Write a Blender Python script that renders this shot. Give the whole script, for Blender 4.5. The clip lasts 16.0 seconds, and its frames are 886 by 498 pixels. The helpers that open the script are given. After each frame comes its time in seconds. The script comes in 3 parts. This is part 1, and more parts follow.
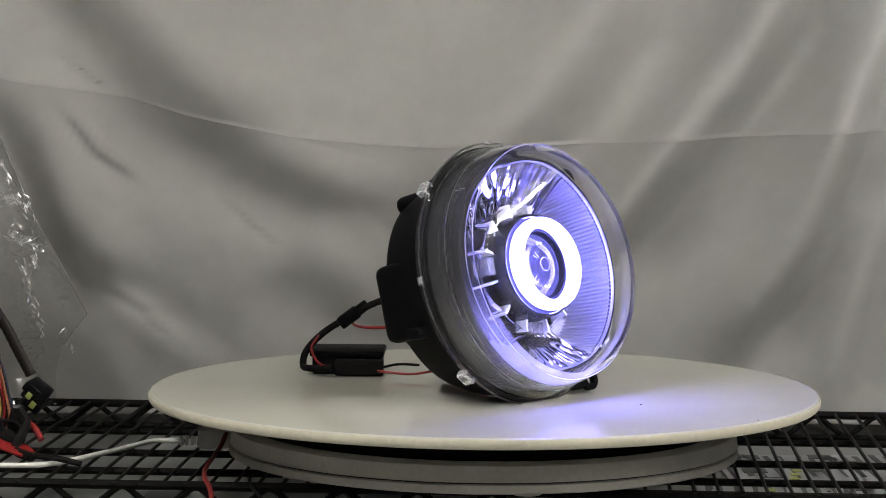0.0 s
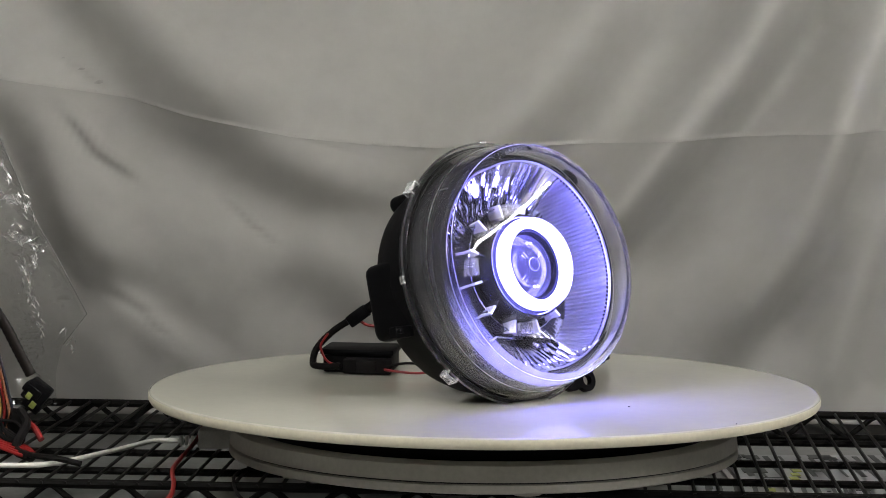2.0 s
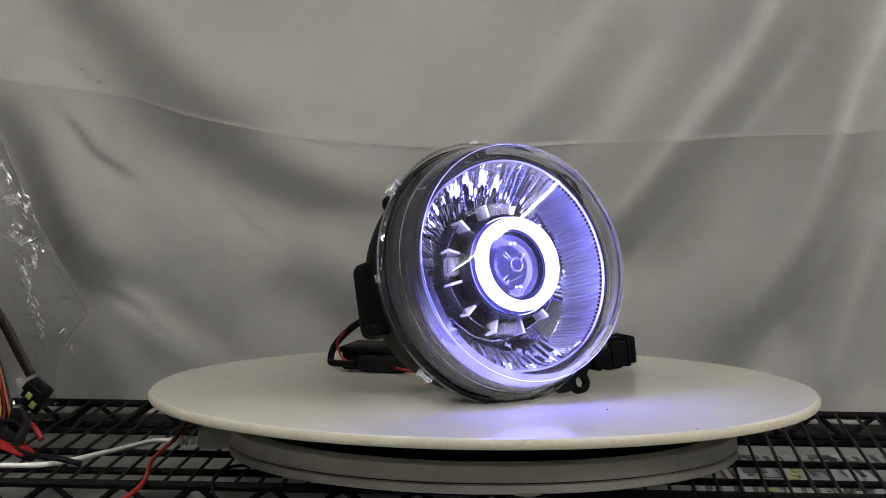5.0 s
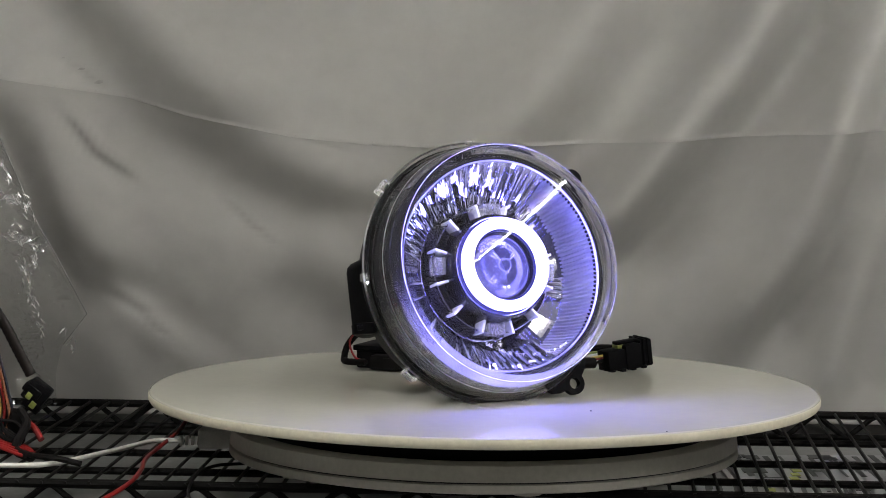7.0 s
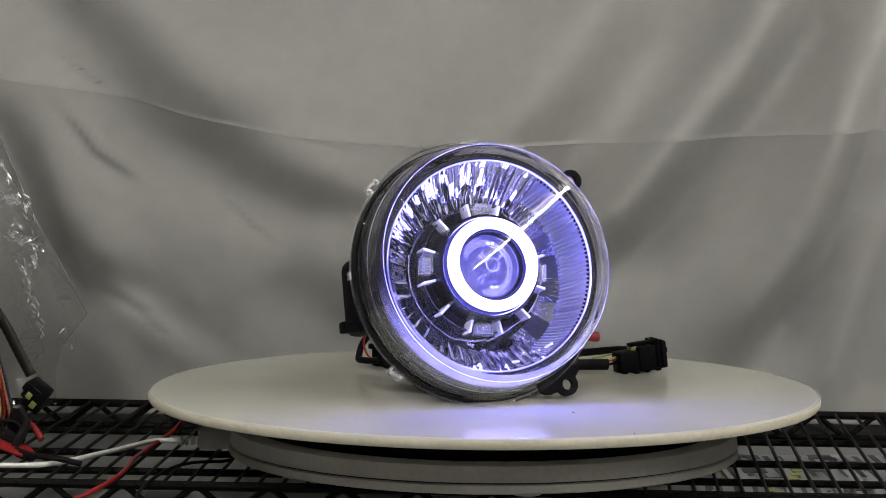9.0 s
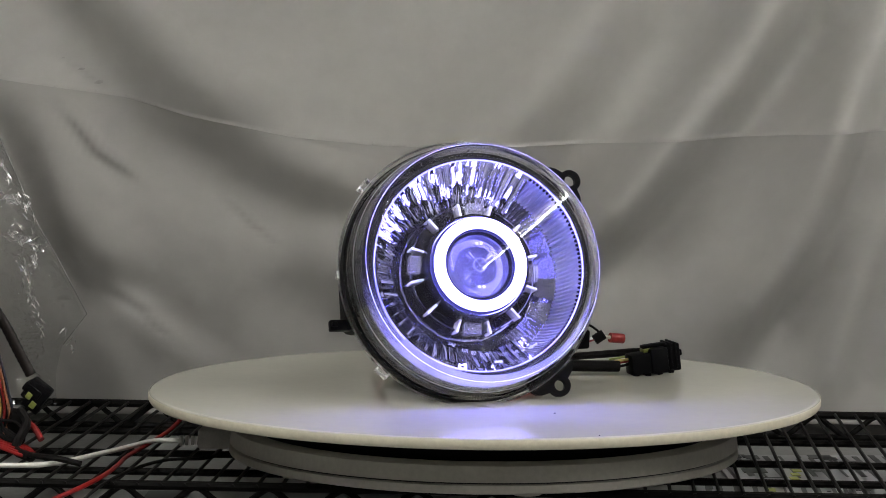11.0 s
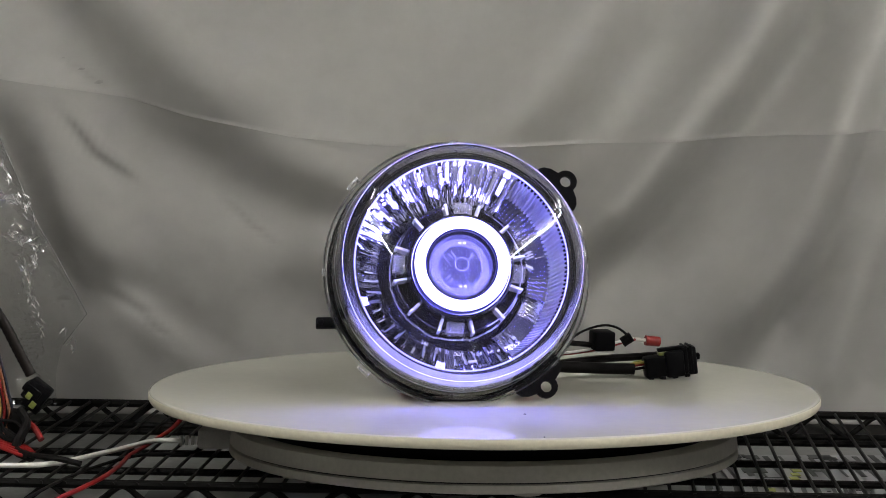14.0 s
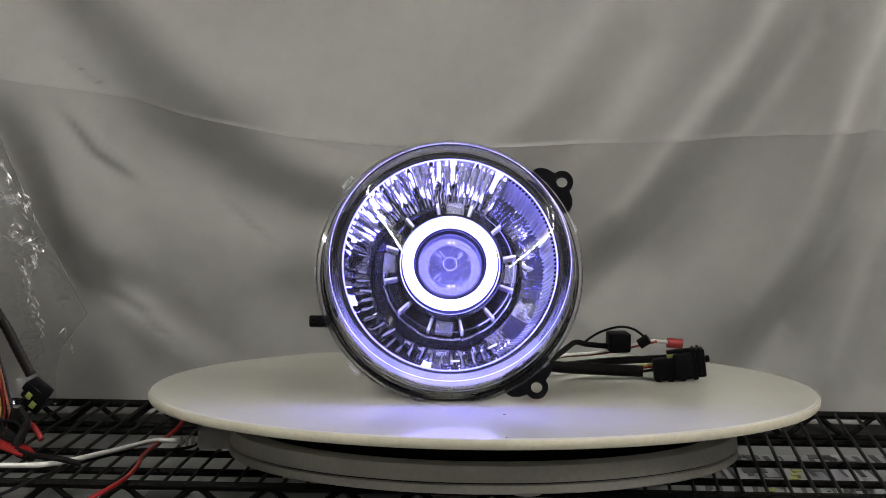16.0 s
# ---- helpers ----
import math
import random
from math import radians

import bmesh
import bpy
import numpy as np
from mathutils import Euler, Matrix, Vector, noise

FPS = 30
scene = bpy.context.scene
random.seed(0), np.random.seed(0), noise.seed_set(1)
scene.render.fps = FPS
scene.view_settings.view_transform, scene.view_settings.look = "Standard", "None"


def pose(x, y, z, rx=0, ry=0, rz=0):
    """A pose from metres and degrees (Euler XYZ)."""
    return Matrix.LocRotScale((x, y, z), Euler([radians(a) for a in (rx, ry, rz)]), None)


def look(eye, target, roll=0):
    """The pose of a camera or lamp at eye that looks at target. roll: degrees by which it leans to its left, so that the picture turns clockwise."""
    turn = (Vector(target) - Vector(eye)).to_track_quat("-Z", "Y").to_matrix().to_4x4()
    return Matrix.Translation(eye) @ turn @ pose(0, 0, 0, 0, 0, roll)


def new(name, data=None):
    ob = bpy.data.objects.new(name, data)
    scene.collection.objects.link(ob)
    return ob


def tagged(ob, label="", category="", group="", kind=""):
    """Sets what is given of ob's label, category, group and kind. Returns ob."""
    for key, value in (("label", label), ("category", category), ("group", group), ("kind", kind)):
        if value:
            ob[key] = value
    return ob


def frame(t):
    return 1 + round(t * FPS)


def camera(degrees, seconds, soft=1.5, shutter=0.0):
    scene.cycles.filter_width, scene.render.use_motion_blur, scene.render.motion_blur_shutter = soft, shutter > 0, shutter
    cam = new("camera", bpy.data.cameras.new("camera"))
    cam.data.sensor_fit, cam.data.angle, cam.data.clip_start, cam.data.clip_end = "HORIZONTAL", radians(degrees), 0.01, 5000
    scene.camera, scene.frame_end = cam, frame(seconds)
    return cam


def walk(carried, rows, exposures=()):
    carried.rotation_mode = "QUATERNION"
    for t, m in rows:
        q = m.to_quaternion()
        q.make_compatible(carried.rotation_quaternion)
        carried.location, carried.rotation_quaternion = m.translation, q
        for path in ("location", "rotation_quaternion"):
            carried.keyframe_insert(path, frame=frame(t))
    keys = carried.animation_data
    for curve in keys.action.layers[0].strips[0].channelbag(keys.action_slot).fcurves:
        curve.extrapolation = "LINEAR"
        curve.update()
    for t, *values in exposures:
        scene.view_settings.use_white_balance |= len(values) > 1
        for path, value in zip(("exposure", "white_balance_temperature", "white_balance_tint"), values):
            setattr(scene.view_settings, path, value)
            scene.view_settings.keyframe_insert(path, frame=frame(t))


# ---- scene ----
EYE = Vector((0.0, -1.7704, 0.2379))
AIM = EYE + Vector((-0.01774, 0.99699, -0.07548))
cam = camera(21.15, 16.0, soft=0.8)
walk(cam, [(0.0, look(EYE, AIM, 0.452)), (16.0, look(EYE, AIM, 0.452))], exposures=[(0.0, 0.2), (2.0, 0.17), (4.0, 0.09), (7.0, 0.02), (12.0, -0.03), (16.0, -0.02)])

# ---- world and exposure ----
world = bpy.data.worlds.new("room_air")
world.use_nodes = True
world.node_tree.nodes["Background"].inputs[0].default_value = (0.02, 0.02, 0.02, 1)
world.node_tree.nodes["Background"].inputs[1].default_value = 0.2
scene.world = world
TUBE_GLOW = 158.0
HALO_GLOW = 86.0


# ---- materials ----
def material(name, color, rough=0.5, metal=0.0, vary=0.12, scale=60.0, bump=0.0, bump_scale=300.0, fine=0.06, coat=0.0, spec=0.5):
    m = bpy.data.materials.new(name)
    m.use_nodes = True
    nt = m.node_tree
    bsdf = nt.nodes["Principled BSDF"]
    bsdf.inputs["Roughness"].default_value = rough
    bsdf.inputs["Metallic"].default_value = metal
    bsdf.inputs["Coat Weight"].default_value = coat
    bsdf.inputs["Specular IOR Level"].default_value = spec
    bsdf.inputs["Coat Roughness"].default_value = 0.08
    tc = nt.nodes.new("ShaderNodeTexCoord")
    big = nt.nodes.new("ShaderNodeTexNoise")
    big.inputs["Scale"].default_value = scale
    big.inputs["Detail"].default_value = 5
    small = nt.nodes.new("ShaderNodeTexNoise")
    small.inputs["Scale"].default_value = scale * 9
    small.inputs["Detail"].default_value = 3
    nt.links.new(tc.outputs["Object"], big.inputs["Vector"])
    nt.links.new(tc.outputs["Object"], small.inputs["Vector"])
    m1 = nt.nodes.new("ShaderNodeMapRange")
    m1.inputs[1].default_value, m1.inputs[2].default_value = 0.3, 0.7
    m1.inputs[3].default_value, m1.inputs[4].default_value = 1 - vary, 1 + vary
    nt.links.new(big.outputs["Fac"], m1.inputs[0])
    m2 = nt.nodes.new("ShaderNodeMapRange")
    m2.inputs[1].default_value, m2.inputs[2].default_value = 0.3, 0.7
    m2.inputs[3].default_value, m2.inputs[4].default_value = 1 - fine, 1 + fine
    nt.links.new(small.outputs["Fac"], m2.inputs[0])
    mul = nt.nodes.new("ShaderNodeMath")
    mul.operation = "MULTIPLY"
    nt.links.new(m1.outputs[0], mul.inputs[0])
    nt.links.new(m2.outputs[0], mul.inputs[1])
    hsv = nt.nodes.new("ShaderNodeHueSaturation")
    hsv.inputs["Color"].default_value = (*color, 1)
    nt.links.new(mul.outputs[0], hsv.inputs["Value"])
    nt.links.new(hsv.outputs[0], bsdf.inputs["Base Color"])
    rr = nt.nodes.new("ShaderNodeMapRange")
    rr.inputs[3].default_value, rr.inputs[4].default_value = rough * 0.8, min(1, rough * 1.2)
    nt.links.new(big.outputs["Fac"], rr.inputs[0])
    nt.links.new(rr.outputs[0], bsdf.inputs["Roughness"])
    if bump:
        bn = nt.nodes.new("ShaderNodeTexNoise")
        bn.inputs["Scale"].default_value = bump_scale
        bn.inputs["Detail"].default_value = 4
        nt.links.new(tc.outputs["Object"], bn.inputs["Vector"])
        bp = nt.nodes.new("ShaderNodeBump")
        bp.inputs["Strength"].default_value = bump
        bp.inputs["Distance"].default_value = 0.001
        nt.links.new(bn.outputs["Fac"], bp.inputs["Height"])
        nt.links.new(bp.outputs[0], bsdf.inputs["Normal"])
    return m


def fabric(name, color):
    m = material(name, color, 0.9, 0, 0.05, 5, 0.25, 40, 0.03)
    nt = m.node_tree
    bsdf = nt.nodes["Principled BSDF"]
    bsdf.inputs["Sheen Weight"].default_value = 0.1
    return m


def glass(name, color=(1, 1, 1), rough=0.0, ior=1.45, clear=1.0):
    m = bpy.data.materials.new(name)
    m.use_nodes = True
    b = m.node_tree.nodes["Principled BSDF"]
    b.inputs["Base Color"].default_value = (*color, 1)
    b.inputs["Roughness"].default_value = rough
    b.inputs["IOR"].default_value = ior
    b.inputs["Transmission Weight"].default_value = clear
    return m


def film(name):
    """Thin clear plastic film: see-through with a glossy skin."""
    m = bpy.data.materials.new(name)
    m.use_nodes = True
    nt = m.node_tree
    nt.nodes.remove(nt.nodes["Principled BSDF"])
    out = nt.nodes["Material Output"]
    tr = nt.nodes.new("ShaderNodeBsdfTransparent")
    tr.inputs[0].default_value = (0.86, 0.86, 0.85, 1)
    gl = nt.nodes.new("ShaderNodeBsdfGlossy")
    gl.inputs["Roughness"].default_value = 0.1
    fr = nt.nodes.new("ShaderNodeFresnel")
    fr.inputs[0].default_value = 1.9
    mix = nt.nodes.new("ShaderNodeMixShader")
    nt.links.new(fr.outputs[0], mix.inputs[0])
    nt.links.new(tr.outputs[0], mix.inputs[1])
    nt.links.new(gl.outputs[0], mix.inputs[2])
    nt.links.new(mix.outputs[0], out.inputs[0])
    return m


def glow_film(name, density):
    """Added milky film standing in for the lens glow, denser towards the bottom."""
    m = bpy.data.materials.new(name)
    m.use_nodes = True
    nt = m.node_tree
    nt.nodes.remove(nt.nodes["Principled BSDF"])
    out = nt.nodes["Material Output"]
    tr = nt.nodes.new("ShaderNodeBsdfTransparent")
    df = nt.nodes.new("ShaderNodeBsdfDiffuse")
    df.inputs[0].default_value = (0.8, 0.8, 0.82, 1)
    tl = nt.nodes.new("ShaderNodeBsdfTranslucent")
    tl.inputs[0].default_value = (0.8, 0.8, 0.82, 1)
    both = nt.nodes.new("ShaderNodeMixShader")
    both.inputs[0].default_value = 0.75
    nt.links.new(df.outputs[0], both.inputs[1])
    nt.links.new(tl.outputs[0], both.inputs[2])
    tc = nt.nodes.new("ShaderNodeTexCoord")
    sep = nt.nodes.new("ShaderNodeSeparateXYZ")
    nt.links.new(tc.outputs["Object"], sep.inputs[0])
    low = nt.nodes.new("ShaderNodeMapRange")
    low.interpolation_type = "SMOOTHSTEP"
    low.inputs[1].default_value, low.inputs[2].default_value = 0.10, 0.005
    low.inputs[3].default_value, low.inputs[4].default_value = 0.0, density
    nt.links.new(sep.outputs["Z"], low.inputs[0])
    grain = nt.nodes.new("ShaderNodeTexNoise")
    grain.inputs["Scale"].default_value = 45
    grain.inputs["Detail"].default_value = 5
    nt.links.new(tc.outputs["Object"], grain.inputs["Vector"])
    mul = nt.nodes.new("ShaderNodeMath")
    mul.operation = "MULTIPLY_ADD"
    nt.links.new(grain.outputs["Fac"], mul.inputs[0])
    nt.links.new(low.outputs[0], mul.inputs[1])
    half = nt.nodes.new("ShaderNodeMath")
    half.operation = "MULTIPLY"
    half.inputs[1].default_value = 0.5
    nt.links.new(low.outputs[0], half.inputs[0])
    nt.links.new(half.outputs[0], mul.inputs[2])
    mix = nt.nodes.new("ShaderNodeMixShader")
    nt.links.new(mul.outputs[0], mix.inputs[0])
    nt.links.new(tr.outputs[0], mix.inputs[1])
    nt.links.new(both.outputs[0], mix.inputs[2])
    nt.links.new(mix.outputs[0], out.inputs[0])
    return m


def glowing(name, color, strength):
    m = bpy.data.materials.new(name)
    m.use_nodes = True
    b = m.node_tree.nodes["Principled BSDF"]
    b.inputs["Base Color"].default_value = (0.8, 0.8, 0.8, 1)
    b.inputs["Emission Color"].default_value = (*color, 1)
    b.inputs["Emission Strength"].default_value = strength
    return m


RIBBED = material("ribbed_chrome", (0.92, 0.92, 0.94), 0.31, 1, 0.04, 90)
CROWN = material("crown_chrome", (0.84, 0.84, 0.87), 0.1, 1, 0.05, 90)
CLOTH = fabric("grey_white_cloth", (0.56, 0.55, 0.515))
# Shade on the lower sheet, put into a darker copy of the cloth colour.
CLOTH_SHADED = fabric("grey_white_cloth_shaded", (0.485, 0.475, 0.445))
WALL = material("painted_wall", (0.16, 0.16, 0.157), 0.8, 0, 0.1, 3, 0.1, 80)
FLOOR = material("concrete_floor", (0.2, 0.2, 0.195), 0.6, 0, 0.2, 4, 0.2, 60)
IVORY = material("ivory_laminate", (0.44, 0.43, 0.36), 0.06, 0, 0.03, 14, 0.0, 500, 0.015, spec=0.9)
IVORY_EDGE = material("ivory_edge", (0.52, 0.49, 0.38), 0.45, 0, 0.06, 30, 0.05, 400)
BASE_GREY = material("warm_grey_plastic", (0.52, 0.50, 0.44), 0.5, 0, 0.06, 30, 0.1, 600)
BLACK = material("black_plastic", (0.0035, 0.0035, 0.004), 0.5, 0, 0.25, 80, 0.1, 900, spec=0.03)
BLACK_SOFT = material("black_rubber", (0.007, 0.0065, 0.0065), 0.6, 0, 0.3, 120, 0.25, 1200, spec=0.03)
BLACK_WIRE = material("black_coated_wire", (0.004, 0.0038, 0.0035), 0.5, 0.0, 0.35, 90, 0.2, 900, spec=0.04)
BEZEL = material("dark_grey_satin_plastic", (0.04, 0.04, 0.045), 0.18, 0, 0.1, 60, spec=0.5)
BEZEL_COAT = material("dark_satin_coat", (0.015, 0.015, 0.017), 0.35, 0, 0.08, 60, spec=0.02)
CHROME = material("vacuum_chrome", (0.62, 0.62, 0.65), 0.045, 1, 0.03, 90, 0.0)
# Near-black: the bowl floor's dark reflection is put into the chrome colour.
CHROME_DARKENED = material("darkened_chrome", (0.11, 0.11, 0.12), 0.05, 1, 0.1, 90, 0.0)
TRIM = material("satin_chrome_trim", (0.55, 0.55, 0.6), 0.3, 1, 0.1, 90)
GUNMETAL = material("grey_cast_metal", (0.13, 0.13, 0.13), 0.4, 0.5, 0.15, 150, 0.1, 800)
LENS = glass("clear_polycarbonate", (0.985, 0.985, 1.0), 0.0, 1.45, 0.994)
FROST = glass("frosted_clear_edge", (0.95, 0.95, 0.97), 0.35, 1.45)
BULB_GLASS = glass("projector_glass", (0.93, 0.93, 1.0), 0.0, 1.5)
FILM = film("clear_film")
GLOW_FILM = glow_film("milky_lens_glow", 0.48)
GLOW_FILM_THIN = glow_film("thin_lens_glow", 0.22)
MILK = material("milky_plastic", (0.75, 0.75, 0.78), 0.3, 0, 0.05, 200)
CLIP = glass("milky_clip_plastic", (0.95, 0.95, 0.96), 0.12, 1.45, 0.88)
SKIRT = material("skirt_chrome", (0.86, 0.86, 0.89), 0.22, 1, 0.04, 90)
TAB = glass("milky_clear_plastic", (0.9, 0.9, 0.93), 0.12, 1.45, 0.86)
CREASE_GLINT = material("film_crease_glint", (0.75, 0.75, 0.74), 0.22, 0.75, 0.1, 200)
HALO = glowing("halo_light", (0.18, 0.168, 1.0), HALO_GLOW)
TUBE = glowing("fluorescent_tube", (1.0, 0.975, 0.94), TUBE_GLOW)
PRINT = material("pale_print", (0.5, 0.5, 0.56), 0.6, 0, 0.05, 300)
RED = material("red_insulation", (0.17, 0.006, 0.006), 0.45, 0, 0.2, 200, spec=0.3)
WHITE_PVC = material("white_cable", (0.62, 0.61, 0.56), 0.4, 0, 0.1, 100)
GREY_PVC = material("grey_moulded_plug", (0.36, 0.34, 0.30), 0.5, 0, 0.15, 100)
YELLOW = material("yellow_insulation", (0.30, 0.22, 0.03), 0.4, 0, 0.15, 200)
ORANGE = material("orange_insulation", (0.16, 0.05, 0.015), 0.45, 0, 0.2, 200)
GREEN = material("green_insulation", (0.17, 0.19, 0.04), 0.4, 0, 0.2, 200)
BLUE = material("blue_insulation", (0.015, 0.018, 0.035), 0.4, 0, 0.2, 200)
BROWN = material("brown_insulation", (0.008, 0.006, 0.005), 0.5, 0, 0.25, 200, spec=0.15)
PAPER = material("white_paper", (0.26, 0.26, 0.265), 0.7, 0, 0.08, 40)
INK_AND_SHADOW = material("dark_ink_and_shadow", (0.03, 0.03, 0.03), 0.6, 0, 0.2, 90)
LIME = material("lime_ink", (0.28, 0.30, 0.06), 0.6, 0, 0.2, 90)
TRAY = material("grey_liner", (0.15, 0.15, 0.142), 0.55, 0, 0.3, 18, 0.2, 200, 0.12)
SPECK = material("dark_speck", (0.03, 0.03, 0.03), 0.6)


# ---- mesh helpers ----
def link(name, bm, mat, smooth=True, angle=40):
    bmesh.ops.recalc_face_normals(bm, faces=bm.faces[:])
    me = bpy.data.meshes.new(name)
    for f in bm.faces:
        f.smooth = smooth
    for e in bm.edges:
        if len(e.link_faces) == 2 and e.calc_face_angle(0) > radians(angle):
            e.smooth = False
    bm.to_mesh(me)
    bm.free()
    me.materials.append(mat)
    return new(name, me)


def part(name, bm, mat, parent, label="", smooth=True, angle=40):
    ob = link(name, bm, mat, smooth, angle)
    ob.parent = parent
    if label:
        tagged(ob, label)
    return ob


def thing(name, label, category, group="", kind=""):
    return tagged(new(name), label, category, group, kind)


def box(x0, x1, y0, y1, z0, z1, bevel=0.0, seg=2):
    bm = bmesh.new()
    bmesh.ops.create_cube(bm, size=1)
    for v in bm.verts:
        v.co = ((x0 + x1) / 2 + v.co.x * (x1 - x0), (y0 + y1) / 2 + v.co.y * (y1 - y0), (z0 + z1) / 2 + v.co.z * (z1 - z0))
    if bevel:
        bmesh.ops.bevel(bm, geom=bm.edges[:], offset=bevel, segments=seg, affect="EDGES", profile=0.5)
    return bm


def join(*bms):
    out = bms[0]
    for b in bms[1:]:
        me = bpy.data.meshes.new("tmp")
        b.to_mesh(me)
        b.free()
        out.from_mesh(me)
        bpy.data.meshes.remove(me)
    return out


def turned(bm, m):
    bm.transform(m)
    return bm


def spin(profile, seg=96, axis="z", closed=False, a0=0.0, a1=360.0, fn=None):
    """A turned shape: profile of (height, radius). Axis z, or front: along -y."""
    bm = bmesh.new()
    full = abs(a1 - a0) >= 359.9
    n = seg if full else seg + 1
    rings = []
    for i in range(n):
        a = radians(a0 + (a1 - a0) * i / seg)
        row = []
        for w, r in profile:
            if fn:
                w, r = fn(w, r, a)
            c, s = r * math.cos(a), r * math.sin(a)
            row.append(bm.verts.new((c, s, w) if axis == "z" else (c, -w, s)))
        rings.append(row)
    k = len(profile)
    for i in range(seg):
        r0, r1 = rings[i], rings[(i + 1) % n]
        for j in range(k if closed else k - 1):
            j2 = (j + 1) % k
            bm.faces.new((r0[j], r1[j], r1[j2], r0[j2]))
    bmesh.ops.remove_doubles(bm, verts=bm.verts[:], dist=1e-6)
    return bm


def smooth_path(points, steps=8):
    pts = [Vector(p) for p in points]
    ext = [pts[0] * 2 - pts[1]] + pts + [pts[-1] * 2 - pts[-2]]
    out = []
    for i in range(1, len(ext) - 2):
        p0, p1, p2, p3 = ext[i - 1:i + 3]
        for k in range(steps):
            t = k / steps
            out.append(0.5 * ((2 * p1) + (p2 - p0) * t + (2 * p0 - 5 * p1 + 4 * p2 - p3) * t * t + (3 * p1 - p0 - 3 * p2 + p3) * t ** 3))
    out.append(pts[-1])
    return out


def tube(points, radius, seg=8, steps=8, curved=True, ribs=0.0):
    """A round wire along a path, with closed ends."""
    path = smooth_path(points, steps) if curved else [Vector(p) for p in points]
    bm = bmesh.new()
    side = None
    rows = []
    for i, p in enumerate(path):
        d = (path[min(i + 1, len(path) - 1)] - path[max(i - 1, 0)]).normalized()
        if side is None:
            side = d.orthogonal().normalized()
        side = (side - d * side.dot(d)).normalized()
        up = d.cross(side)
        r = radius * (1 + (ribs if i % 2 else -ribs))
        rows.append([bm.verts.new(p + r * (math.cos(a) * side + math.sin(a) * up)) for a in [2 * math.pi * k / seg for k in range(seg)]])
    for a, b in zip(rows, rows[1:]):
        for k in range(seg):
            bm.faces.new((a[k], a[(k + 1) % seg], b[(k + 1) % seg], b[k]))
    bm.faces.new(rows[0])
    bm.faces.new(rows[-1][::-1])
    return bm


# ---- the room, closed round the camera ----
def room():
    x0, x1, y0, y1, z0, z1 = -2.6, 3.4, -4.6, 1.6, -1.0, 1.36
    t = 0.1
    tagged(link("floor", box(x0, x1, y0, y1, z0 - t, z0), FLOOR), "grey concrete workshop floor", "floor", kind="structure")
    tagged(link("ceiling", box(x0, x1, y0, y1, z1, z1 + t), WALL), "plain painted workshop ceiling", "ceiling", kind="structure")
    tagged(link("wall_north", box(x0, x1, y1, y1 + t, z0, z1), WALL), "plain grey painted workshop wall", "wall", kind="structure")
    tagged(link("wall_south", box(x0, x1, y0 - t, y0, z0, z1), WALL), "plain grey painted workshop wall", "wall", kind="structure")
    tagged(link("wall_west", box(x0 - t, x0, y0, y1, z0, z1), WALL), "plain grey painted workshop wall", "wall", kind="structure")
    tagged(link("wall_east", box(x1, x1 + t, y0, y1, z0, z1), WALL), "plain grey painted workshop wall", "wall", kind="structure")


def ceiling_light(x, ya, yb):
    lamp = thing("ceiling_light", "long fluorescent ceiling light with one bare tube", "ceiling light", "workshop ceiling lights")
    z = 0.92
    for y in (ya + 0.15, yb - 0.15):
        part("hanger", tube([(x, y, z + 0.09), (x, y, 1.36)], 0.002, 6, 1, False), GREY_PVC, lamp, "thin hanging wire")
    part("body", box(x - 0.05, x + 0.05, ya - 0.03, yb + 0.03, z + 0.04, z + 0.1, 0.006), WHITE_PVC, lamp)
    part("tube", turned(spin([(ya, 0.0), (ya, 0.011), (yb, 0.011), (yb, 0.0)], 16), Matrix.Translation((x, 0, z)) @ Matrix.Rotation(radians(-90), 4, "X")), TUBE, lamp, "glowing white fluorescent tube")
    for y in (ya, yb):
        part("socket", box(x - 0.015, x + 0.015, y - 0.012, y + 0.012, z - 0.02, z + 0.045, 0.003), WHITE_PVC, lamp)


# ---- backdrop ----
CX, CZ, PX = -0.4378, 0.2971, 0.000506
FOLDS_TOP = [
    # dark side of each fold, from end to end, with its width and depth
    ([(70, -90), (150, 20), (250, 110), (390, 200), (520, 235)], 64, 0.5),
    ([(400, 165), (560, 200), (700, 220)], 40, 0.14),
    ([(1230, -100), (1130, 40), (1045, 150), (955, 255), (860, 365), (770, 470)], 78, 0.66),
    ([(1490, -90), (1430, 15), (1345, 135), (1250, 250), (1120, 405), (1000, 520)], 56, 1.1),
    ([(1640, -60), (1560, 135), (1515, 270), (1450, 430), (1370, 560), (1310, 660)], 42, 0.9),
]
FOLDS_LOW = [
    ([(190, 165), (290, 230), (420, 290), (580, 345), (720, 370)], 54, 0.42),
    ([(105, 195), (165, 270), (245, 322)], 10, 0.9),
    ([(-40, 130), (45, 275), (97, 395), (160, 480), (230, 540)], 48, 0.46),
    ([(185, 510), (225, 535), (270, 558)], 9, 0.22),
    ([(150, 480), (300, 585), (420, 670)], 30, -0.16),
    ([(1600, 330), (1540, 560), (1500, 740)], 36, 0.5),
    ([(500, 440), (620, 540), (760, 620)], 60, 0.25),
]


